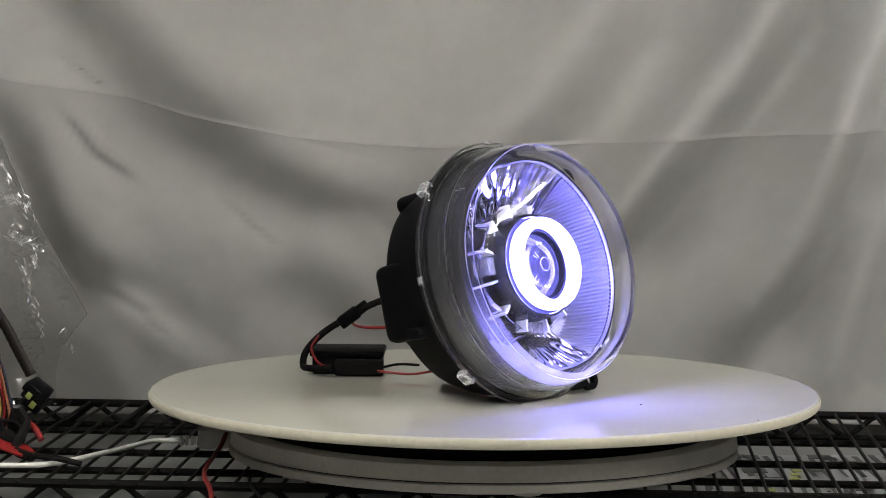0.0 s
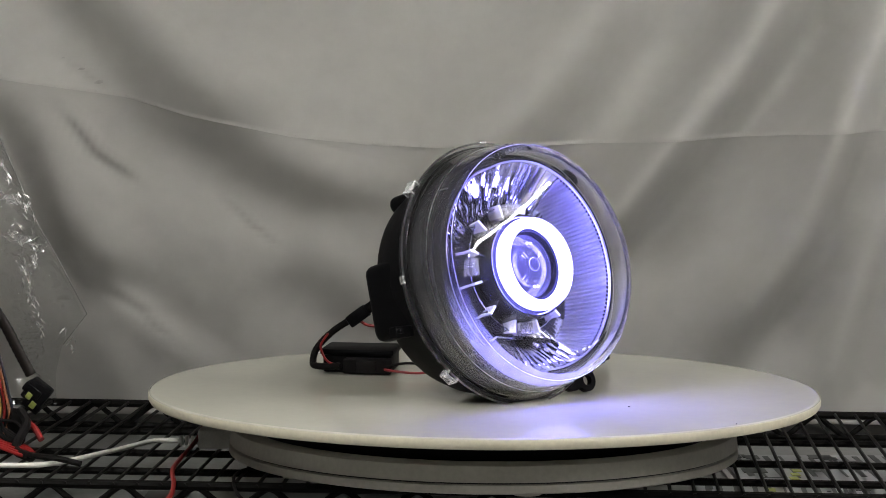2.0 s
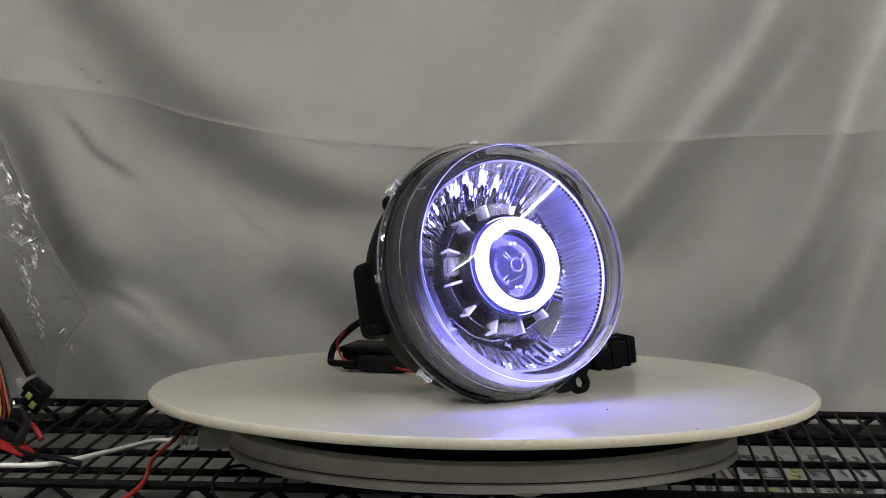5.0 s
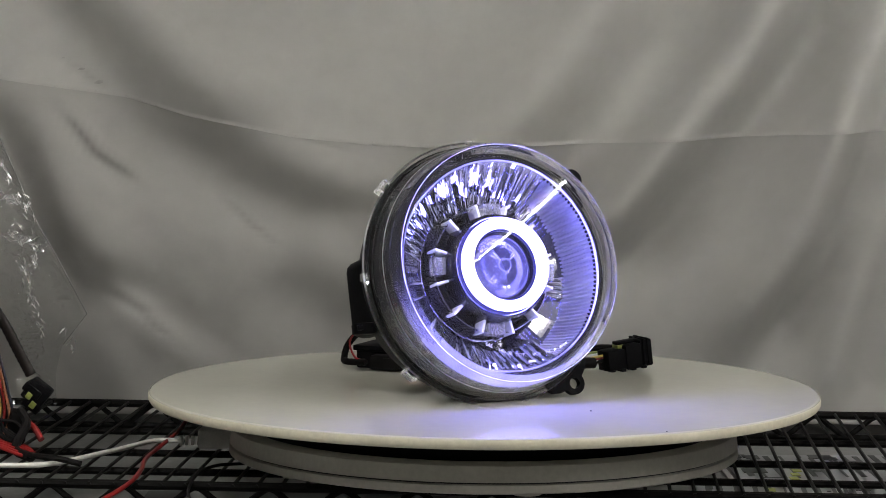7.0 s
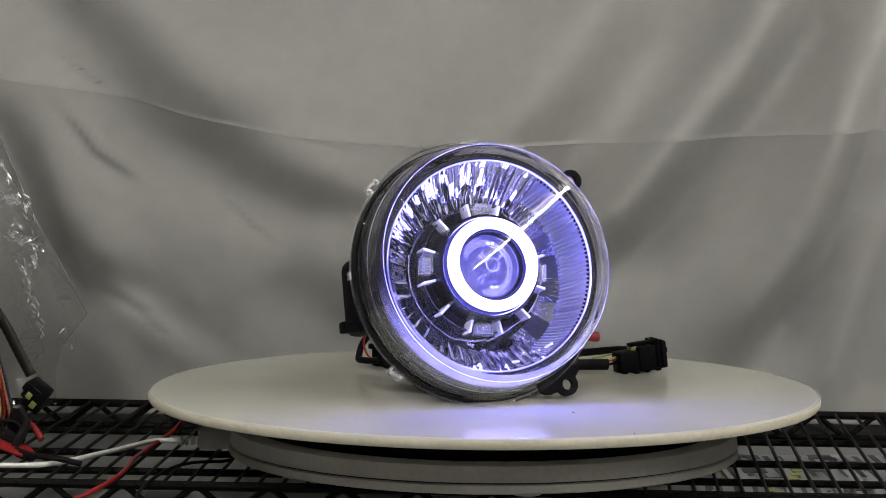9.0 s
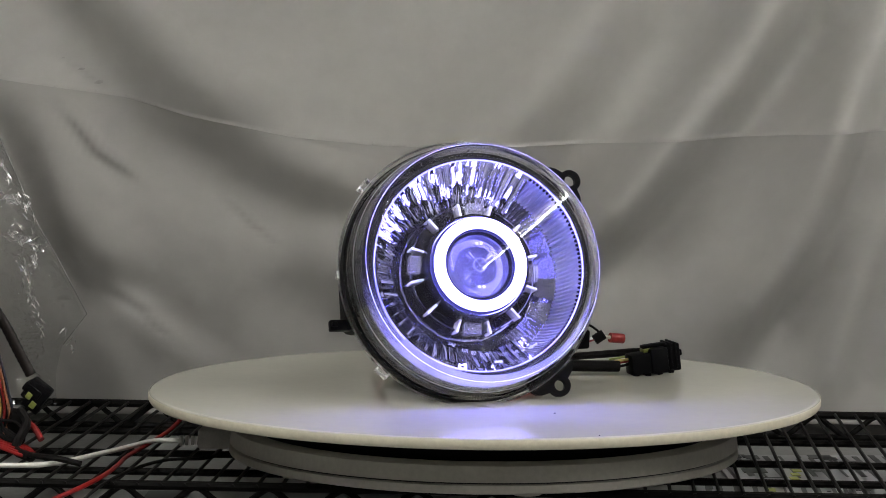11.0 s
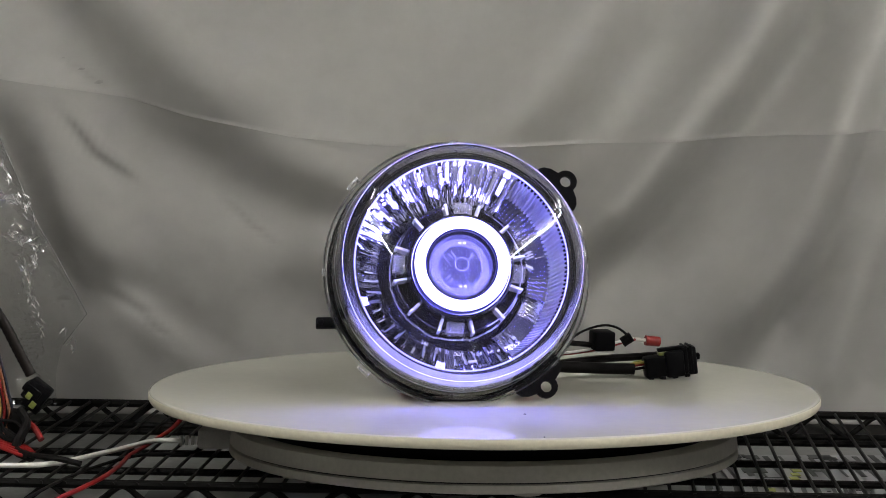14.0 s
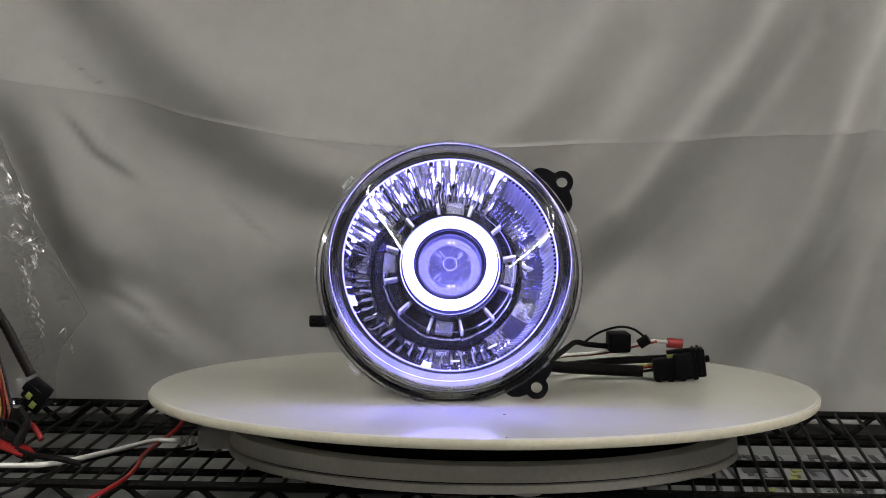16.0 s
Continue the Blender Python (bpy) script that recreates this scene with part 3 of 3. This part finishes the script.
    glass_lens = add("projector_lens", spin(pl, 64, "front"), BULB_GLASS, None, "thick clear projector lens", True, 30)
    glass_lens.visible_shadow = False
    add("centre_mark", spin([(0.0333, 0.0050), (0.0337, 0.0048), (0.0333, 0.0046)], 40, "front"), PRINT, glass_lens, "small moulded ring on the glass")
    for deg, r0, r1 in ((38, 0.0062, 0.0115), (46, 0.0085, 0.0120), (128, 0.0062, 0.0120), (142, 0.0080, 0.0120), (222, 0.0105, 0.0150), (236, 0.0120, 0.0150)):
        w = 0.0335 - r1 * r1 / 0.062
        add("glass_mark", radial_box(deg, r0, r1, 0.00022, w + 0.0003, w + 0.0009), PRINT, glass_lens)
    for v in (0.0148, -0.0165):
        for u in (-0.0022, 0.0012):
            add("glass_mark", box(u, u + 0.0022, -0.0311, -0.0300, v, v + 0.0018, 0.0002), PRINT, glass_lens)

    # moulded lettering along the foot of the lens
    for text, u, v, deg in (("SAE", -0.0300, -0.0605, -24), ("HR", -0.0205, -0.0650, -17), ("02", -0.0143, -0.0670, -12), ("DOT", -0.0060, -0.0685, -5), ("VOR", 0.0075, -0.0685, 6), ("HR", 0.0170, -0.0670, 14)):
        lettering(lens, text, u, v, deg, 0.0034)
    for u, v, deg, half in ((0.0300, -0.0625, 26, 0.0035), (0.0225, -0.0655, 19, 0.0010), (0.004, -0.0730, 3, 0.003)):
        r = math.hypot(u, v)
        m = Matrix.Translation((u, -(dome(r) - 0.0035), v)) @ Matrix.Rotation(radians(-deg), 4, "Y")
        add("print_or_shadow_bar", turned(box(-half, half, -0.0001, 0.0001, 0.0, 0.0016), m), PRINT, lens, "pale unreadable lettering")
    return hl


# ---- ballast, leads and plugs that ride on the turntable ----
START = Matrix.Rotation(radians(-46.81), 4, "Z")


def ballast():
    ob = thing("ballast_box", "flat black ballast box lying on the turntable", "electronic box")
    y0, y1 = 0.066, 0.112
    part("case", turned(box(-0.134, -0.080, y0, y1, 0.0, 0.0160, 0.002), START), BLACK, ob, "black plastic case")
    part("lid", turned(box(-0.136, -0.078, y0 - 0.002, y1 + 0.002, 0.0140, 0.0185, 0.0012), START), BLACK, ob)
    part("plug", turned(join(box(-0.116, -0.078, y0 - 0.014, y0 - 0.001, 0.001, 0.0125, 0.0015), box(-0.105, -0.090, y0 - 0.0155, y0 - 0.013, 0.002, 0.011, 0.0006)), START), BLACK_SOFT, ob, "black plug on the box")
    return ob


def rear_leads():
    ob = thing("rear_leads", "black sleeved leads with a plug and red wires", "cable")
    pts = [(-0.060, 0.030, 0.066), (-0.084, 0.050, 0.058), (-0.105, 0.058, 0.046), (-0.124, 0.060, 0.034), (-0.1375, 0.060, 0.020), (-0.1405, 0.058, 0.009), (-0.136, 0.053, 0.0065), (-0.117, 0.047, 0.0075)]
    part("sleeve", turned(tube(pts, 0.0027, 10, 10, True, 0.05), START), BLACK_SOFT, ob, "black ribbed sleeve")
    d = Matrix.Translation((-0.1035, 0.0575, 0.0468)) @ Matrix.Rotation(radians(37), 4, "Y")
    part("plug", turned(join(box(-0.0105, 0.007, -0.0055, 0.0055, -0.005, 0.005, 0.0014), box(0.006, 0.016, -0.0042, 0.0042, -0.004, 0.004, 0.0012)), START @ d @ Matrix.Rotation(radians(-74), 4, "Y")), BLACK, ob, "black inline plug")
    part("red_wire", turned(tube([(-0.104, 0.056, 0.043), (-0.098, 0.054, 0.0395), (-0.088, 0.052, 0.0385), (-0.072, 0.04, 0.04)], 0.0012), START), RED, ob, "red insulated wire")
    part("red_wire", turned(tube([(-0.128, 0.055, 0.032), (-0.1335, 0.053, 0.022), (-0.128, 0.05, 0.011), (-0.118, 0.047, 0.008)], 0.0009), START), RED, ob, "red insulated wire")
    part("red_wire", turned(tube([(-0.082, 0.043, 0.006), (-0.070, 0.040, 0.005), (-0.055, 0.038, 0.0045), (-0.04, 0.045, 0.006)], 0.0010), START), RED, ob, "red insulated wire")
    part("black_wire", turned(tube([(-0.080, 0.046, 0.008), (-0.066, 0.046, 0.011), (-0.050, 0.05, 0.010)], 0.0010), START), BLACK_SOFT, ob, "black insulated wire")
    part("boot", turned(tube([(-0.062, 0.03, 0.062), (-0.058, 0.026, 0.050), (-0.052, 0.024, 0.036), (-0.043, 0.022, 0.026)], 0.0062, 12), START), BLACK_SOFT, ob, "thick black rubber boot")
    return ob


def plug_harness():
    ob = thing("plug_harness", "black loom ending in a ribbed square plug", "cable")
    part("loom", tube([(0.030, 0.040, 0.016), (0.055, 0.046, 0.0105), (0.080, 0.05, 0.0085), (0.105, 0.051, 0.0075), (0.1225, 0.051, 0.007)], 0.0045, 12, 26, True, 0.012), BLACK_SOFT, ob, "black corrugated loom")
    for dz, mat, nm in ((0.0018, RED, "red_wire"), (-0.001, BLACK_SOFT, "black_wire"), (0.0032, YELLOW, "yellow_wire")):
        part(nm, tube([(0.119, 0.051, 0.0075 + dz), (0.127, 0.051, 0.0085 + dz), (0.134, 0.051, 0.010 + dz)], 0.0011), mat, ob)
    part("red_wire", tube([(0.028, 0.03, 0.016), (0.046, 0.04, 0.0125), (0.058, 0.044, 0.0115), (0.066, 0.046, 0.011)], 0.0013), RED, ob)
    m = Matrix.Translation((0.153, 0.051, 0.0012)) @ Matrix.Rotation(radians(-7), 4, "Y")
    body = join(box(-0.0215, -0.0005, -0.0095, 0.0095, 0.0015, 0.0175, 0.0016), box(-0.006, 0.0085, -0.011, 0.011, 0.0005, 0.0205, 0.0018), box(0.0075, 0.0185, -0.010, 0.010, 0.0008, 0.0225, 0.0015))
    plug = part("plug", turned(body, m), BLACK, ob, "black multi-pin plug")
    for x in (0.0095, 0.0135):
        part("plug_rib", turned(box(x, x + 0.0018, -0.0112, 0.0112, 0.003, 0.0236, 0.0004), m), BLACK, plug)
    for k in range(4):
        part("plug_tooth", turned(box(-0.0205 + k * 0.0095, -0.0165 + k * 0.0095, -0.0105, 0.0105, -0.0004, 0.0022, 0.0004), m), BLACK, plug)
    part("plug_latch", turned(join(box(-0.010, 0.012, -0.004, 0.004, 0.0205, 0.0232, 0.0008), box(0.018, 0.0225, -0.0025, 0.0025, 0.011, 0.016, 0.001)), m), BLACK, plug)
    part("plug_seal", turned(box(-0.010, -0.0015, -0.005, 0.005, 0.0175, 0.0205, 0.001), m), GREEN, plug, "yellow-green locking clip")
    return ob


def relay_leads():
    ob = thing("relay_leads", "small black relay with red and white leads", "cable")
    part("relay", turned(box(-0.0085, 0.0085, -0.009, 0.009, 0, 0.0155, 0.0018), pose(0.107, 0.118, 0.0142, 4, 0, 12)), BLACK, ob, "small black relay box")
    part("black_wire", tube([(0.052, 0.07, 0.012), (0.066, 0.10, 0.019), (0.073, 0.115, 0.0215), (0.082, 0.12, 0.0195), (0.094, 0.119, 0.0185), (0.105, 0.117, 0.018)], 0.0022), BLACK_SOFT, ob, "black sleeved lead")
    part("black_wire", tube([(0.080, 0.12, 0.021), (0.092, 0.12, 0.029), (0.108, 0.121, 0.0335), (0.120, 0.121, 0.0315), (0.129, 0.12, 0.025)], 0.0010), BLACK_SOFT, ob, "thin looped black wire")
    part("boot", tube([(0.124, 0.121, 0.0195), (0.128, 0.1205, 0.0222), (0.1315, 0.12, 0.0245)], 0.0042, 12), BLACK_SOFT, ob, "black rubber boot")
    part("red_wire", tube([(0.035, 0.05, 0.010), (0.060, 0.09, 0.0125), (0.085, 0.115, 0.0118), (0.105, 0.125, 0.0135), (0.125, 0.14, 0.0165), (0.140, 0.155, 0.018)], 0.0011), RED, ob, "red insulated wire")
    part("white_wire", tube([(0.04, 0.05, 0.0115), (0.062, 0.09, 0.0138), (0.085, 0.113, 0.0132), (0.105, 0.123, 0.0155), (0.125, 0.138, 0.0185), (0.138, 0.153, 0.0195)], 0.0011), WHITE_PVC, ob, "white insulated wire")
    part("terminal", tube([(0.136, 0.155, 0.0188), (0.143, 0.158, 0.0178), (0.150, 0.16, 0.0168)], 0.0016), GREY_PVC, ob, "crimped metal terminal")
    part("red_cap", tube([(0.1495, 0.16, 0.0168), (0.156, 0.161, 0.0160), (0.1615, 0.162, 0.0155)], 0.0042, 12), RED, ob, "red insulating cap")
    part("black_wire", tube([(0.06, 0.085, 0.006), (0.10, 0.12, 0.006), (0.135, 0.125, 0.0075), (0.155, 0.10, 0.012), (0.163, 0.07, 0.014), (0.160, 0.056, 0.014)], 0.0030), BLACK_SOFT, ob, "thick black lead")
    part("white_wire", tube([(0.05, 0.06, 0.003), (0.08, 0.09, 0.0015), (0.12, 0.10, 0.0015), (0.145, 0.085, 0.0035)], 0.0015), WHITE_PVC, ob, "white insulated wire")
    part("yellow_wire", tube([(0.13, 0.10, 0.006), (0.145, 0.09, 0.010), (0.152, 0.068, 0.0135), (0.150, 0.056, 0.0155)], 0.0010), GREEN, ob, "yellow-green insulated wire")
    return ob


# ---- what lies on the shelf ----
def white_lead():
    ob = thing("white_cable", "white power cable with grey moulded strain relief on the shelf", "cable")
    pts = [(-0.50, -0.10, -0.0475), (-0.42, -0.097, -0.0475), (-0.346, -0.093, -0.0475), (-0.311, -0.083, -0.0475), (-0.275, -0.032, -0.046), (-0.252, 0.012, -0.0455), (-0.235, 0.014, -0.045), (-0.228, 0.014, -0.045)]
    part("cable", tube(pts, 0.0019, 10, 10), WHITE_PVC, ob, "white plastic cable")
    for k in range(5):
        part("relief_ring", tube([(-0.231 + k * 0.0045, 0.014, -0.045), (-0.2285 + k * 0.0045, 0.014, -0.045)], 0.0040 - 0.0002 * k, 12, 1, False), WHITE_PVC, ob)
    part("plug", box(-0.2125, -0.2142, 0.006, 0.022, -0.0480, -0.0400, 0.0005), GREY_PVC, ob, "grey moulded plug")


def wire_bundle():
    ob = thing("wire_bundle", "hanging bundle of coloured wires with a black plug", "cable")
    rnd = random.Random(11)
    part("sleeve", tube([(-0.405, 0.03, 0.095), (-0.385, 0.025, 0.068), (-0.3665, 0.02, 0.044), (-0.3545, 0.02, 0.021), (-0.345, 0.02, 0.003)], 0.0042, 10, 10, True, 0.06), BROWN, ob, "dark brown taped sleeve")
    m = Matrix.Translation((-0.3385, 0.018, -0.008)) @ Matrix.Rotation(radians(38), 4, "Y")
    plug = part("plug", turned(join(box(-0.009, 0.009, -0.008, 0.008, -0.011, 0.006, 0.0016), box(-0.011, 0.004, -0.009, 0.009, -0.006, 0.001, 0.001), box(-0.005, 0.010, -0.0065, 0.0065, -0.016, -0.009, 0.0012)), m), BLACK, ob, "black plug")
    for x, z in ((0.0035, -0.010), (-0.003, -0.006)):
        part("locking_clip", turned(box(x - 0.0022, x + 0.0022, -0.0098, -0.0070, z - 0.003, z + 0.002, 0.0005), m), GREEN, plug, "yellow-green locking clip")
    mats = [(YELLOW, "yellow_wire"), (ORANGE, "orange_wire"), (BROWN, "brown_wire"), (BLUE, "blue_wire"), (RED, "red_wire"), (BLACK_SOFT, "black_wire"), (ORANGE, "orange_wire"), (BROWN, "brown_wire"), (BLUE, "blue_wire"), (WHITE_PVC, "white_wire")]
    for k, (mat, nm) in enumerate(mats):
        o = rnd.uniform(-0.008, 0.008)
        p = [(-0.392 + o, 0.01 + o, 0.045 + rnd.uniform(-.01, .01)), (-0.374 + o * 0.6, 0.0 + k * 0.0012, 0.018 + o), (-0.365 + o * 0.7, -0.003 + k * 0.001, -0.008), (-0.364 + o, -0.006 + k * 0.001, -0.028), (-0.372 + o, -0.012 + k * 0.001, -0.0475)]
        part(nm, tube(p, 0.0011), mat, ob)
    for k in range(6):
        y = -0.02 - k * 0.007
        p = [(-0.43, y + 0.03, -0.036 - 0.001 * k), (-0.385, y + 0.028, -0.0375 - 0.0008 * k), (-0.362, y + 0.012, -0.041), (-0.3435, y + 0.004, -0.0455), (-0.338 + 0.003 * (k % 3), y, -0.048)]
        part("red_wire", tube(p, 0.0014), RED, ob, "red insulated wire")
    for k in range(7):
        o = rnd.uniform(-0.01, 0.01)
        p = [(-0.392 + o, 0.0 - 0.003 * k, -0.010 + o), (-0.366 + o * 0.5, -0.008, -0.022 - 0.002 * k), (-0.350 + o, -0.012 + o, -0.030 + o * 0.8), (-0.345 + o * 0.6, -0.02, -0.043), (-0.368 + o, -0.028 - 0.003 * k, -0.0475)]
        part("black_wire", tube(p, 0.0013), BLACK_SOFT, ob, "tangled black wire")
    part("junction", turned(join(box(-0.007, 0.007, -0.007, 0.007, -0.012, 0.010, 0.003), box(-0.010, 0.004, -0.006, 0.006, -0.018, -0.008, 0.003)), pose(-0.353, 0.0, -0.031, 10, 20, 15)), BLACK_SOFT, ob, "taped black junction")
    part("black_wire", tube([(-0.349, -0.004, -0.020), (-0.343, -0.01, -0.030), (-0.3475, -0.03, -0.0455), (-0.330, -0.06, -0.047)], 0.0035), BLACK_SOFT, ob, "black sleeved lead")
    part("red_wire", tube([(-0.350, 0.012, -0.030), (-0.341, 0.01, -0.036), (-0.3345, 0.004, -0.044)], 0.0026), RED, ob, "short red sleeved wire")
    part("black_wire", tube([(-0.345, -0.035, -0.0475), (-0.325, -0.07, -0.044), (-0.305, -0.088, -0.043), (-0.288, -0.092, -0.046)], 0.0022), BLACK_SOFT, ob, "black lead across the white cable")


def clear_bag():
    """A crumpled sheet of clear film that hangs beside the shelf."""
    bm = bmesh.new()
    edge = [(-0.42, 0.235), (-0.405, 0.180), (-0.372, 0.105), (-0.3556, 0.077), (-0.3321, 0.032), (-0.352, 0.006), (-0.358, -0.02), (-0.357, -0.046)]
    n, k = 170, 110
    grid = []
    for i in range(n + 1):
        z = 0.235 - 0.281 * i / n
        for (xa, za), (xb, zb) in zip(edge, edge[1:]):
            if zb <= z + 1e-9 <= za + 1e-6:
                xe = xa + (xb - xa) * (za - z) / (za - zb)
                break
        row = []
        for j in range(k + 1):
            x = -0.52 + (xe + 0.52) * j / k
            q = math.exp(-((x + 0.389 - 0.12 * (0.1 - z)) / 0.008) ** 2) * (z < 0.1)
            q = max(q, math.exp(-((xe - x - 0.005) / 0.006) ** 2) * (z > 0.11), math.exp(-((z - 0.094) / 0.007) ** 2) * (x < -0.374))
            d = 0.016 * noise.noise((x * 14, z * 9, 1)) + 0.005 * abs(noise.noise((x * 50, z * 18, 5))) + (0.003 + 0.034 * q) * abs(noise.noise((x * 120, z * 110, 9)))
            row.append(bm.verts.new((x, 0.19 + d, z)))
        grid.append(row)
    for i in range(n):
        for j in range(k):
            bm.faces.new((grid[i][j], grid[i][j + 1], grid[i + 1][j + 1], grid[i + 1][j]))
    bmesh.ops.solidify(bm, geom=bm.faces[:], thickness=0.0002)
    bag = thing("plastic_bag", "crumpled clear plastic bag hanging over the shelf edge", "plastic bag")
    part("film_panel", bm, FILM, bag, "crumpled clear film", True, 12)
    # loose metallic flakes along the creases, added for the film's glints
    rnd = random.Random(23)
    runs = (((-0.4005, 0.158), (-0.376, 0.112), 40, 0.004), ((-0.404, 0.130), (-0.389, 0.127), 26, 0.005), ((-0.396, 0.100), (-0.368, 0.088), 60, 0.006), ((-0.386, 0.080), (-0.366, 0.015), 70, 0.005), ((-0.372, 0.092), (-0.375, 0.070), 34, 0.005), ((-0.350, 0.02), (-0.343, 0.004), 12, 0.004))
    for (xa, za), (xb, zb), count, spread in runs:
        crease_glint = bmesh.new()
        for _ in range(count):
            t = rnd.random()
            c = Vector((xa + (xb - xa) * t + rnd.gauss(0, spread * 0.5), 0.186 + rnd.uniform(-0.004, 0.004), za + (zb - za) * t + rnd.gauss(0, spread * 0.5)))
            along = Vector((xb - xa + rnd.gauss(0, 0.02), rnd.gauss(0, 0.01), zb - za + rnd.gauss(0, 0.02))).normalized() * rnd.uniform(0.0012, 0.0042)
            across = along.orthogonal().normalized() * rnd.uniform(0.0003, 0.0010)
            across.rotate(Matrix.Rotation(rnd.uniform(0, 6.28), 3, along))
            mid = along.cross(across).normalized() * rnd.uniform(0.0002, 0.0008)
            v = [crease_glint.verts.new(c + q) for q in (-along, across + mid, along, -across + mid)]
            crease_glint.faces.new((v[0], v[1], v[2]))
            crease_glint.faces.new((v[0], v[2], v[3]))
        part("crease_glint", crease_glint, CREASE_GLINT, bag, "shiny flakes along the film's creases, added for its glints", False)
    part("sealed_edge", tube([(x, 0.196, z) for x, z in edge[:6]], 0.0004, 6, 6, False), TRAY, bag, "thin folded edge of the film")


def trailing(name, label, mat, r, pts):
    ob = thing(name, label, "wire")
    part("insulation", tube(pts, r, 8, 8), mat, ob)
    return ob


def small_bits():
    tagged(link("cardboard_scrap", turned(box(-0.017, 0.017, -0.02, 0.02, -0.001, 0.0, 0.0004), pose(-0.247, 0.06, -0.0955)), INK_AND_SHADOW), "small dark scrap lying below the wires", "scrap")


# ---- movement ----
def turn(t):
    s = t / 16.0
    return 46.813 * (1 - s) + 0.285 * (s * s - s)


def motions():
    rows = [(t, pose(0, 0, 0, 0, 0, turn(t))) for t in range(0, 17, 2)]
    for ob in RIDERS:
        walk(ob, rows)
    walk(RED_TRAIL, [(t, pose(x, y, 0, 0, 0, rz)) for t, x, y, rz in RED_ROWS])
    walk(BLACK_TRAIL, [(t, pose(x, y, 0, 0, 0, rz)) for t, x, y, rz in BLACK_ROWS])


room()
ceiling_light(-0.60, -1.66, -0.25)
ceiling_light(1.05, -2.05, 0.22)
sheet("backdrop_upper", "grey-white cloth backdrop hanging in diagonal folds", CLOTH, FOLDS_TOP + FOLDS_LOW, 0.365, lambda x: (hem(x), 0.75), 300, 120)
sheet("backdrop_lower", "grey-white cloth backdrop hanging behind the shelf", CLOTH_SHADED, FOLDS_TOP + FOLDS_LOW, 0.3660, lambda x: (-0.080, hem(x) + 0.03), 300, 130)
wire_shelf()
lower_tray()
TOP_PLATE = turntable()
LAMP_THING = headlight()
RIDERS = [TOP_PLATE, LAMP_THING, ballast(), rear_leads(), plug_harness(), relay_leads()]
white_lead()
wire_bundle()
clear_bag()
# leads that trail from under the top and are dragged along the shelf; built from the hub end outwards along -y
RED_TRAIL = trailing("red_lead", "red lead trailing from under the turntable top", RED, 0.0017, [(0.03, 0.01, -0.024), (0.0, 0.0, -0.030), (-0.008, -0.04, -0.042), (-0.014, -0.09, -0.0485), (-0.012, -0.13, -0.0485), (-0.004, -0.18, -0.0485), (0.0, -0.24, -0.0485), (-0.01, -0.32, -0.052)])
BLACK_TRAIL = trailing("black_lead", "thin black lead trailing from under the turntable top", BLACK_SOFT, 0.0012, [(0.03, 0.012, -0.024), (0.0, 0.0, -0.031), (0.006, -0.03, -0.044), (0.004, -0.07, -0.049), (-0.006, -0.095, -0.049), (-0.030, -0.10, -0.049), (-0.050, -0.13, -0.0495), (-0.07, -0.20, -0.0505), (-0.08, -0.30, -0.0505)])
RED_ROWS = [(0, -0.188, 0.005, 2), (3.5, -0.218, 0.04, -2), (7, -0.224, 0.075, -5), (9, -0.226, 0.08, -8), (12.5, -0.228, 0.085, -11), (16, -0.226, 0.09, -6)]
BLACK_ROWS = [(0, -0.184, 0.0, 30), (3.5, -0.19, 0.02, 24), (7, -0.195, 0.03, 18), (9, -0.2, 0.04, 10), (12.5, -0.21, 0.06, 0), (16, -0.216, 0.09, -6)]
small_bits()
printed_sheets()
motions()
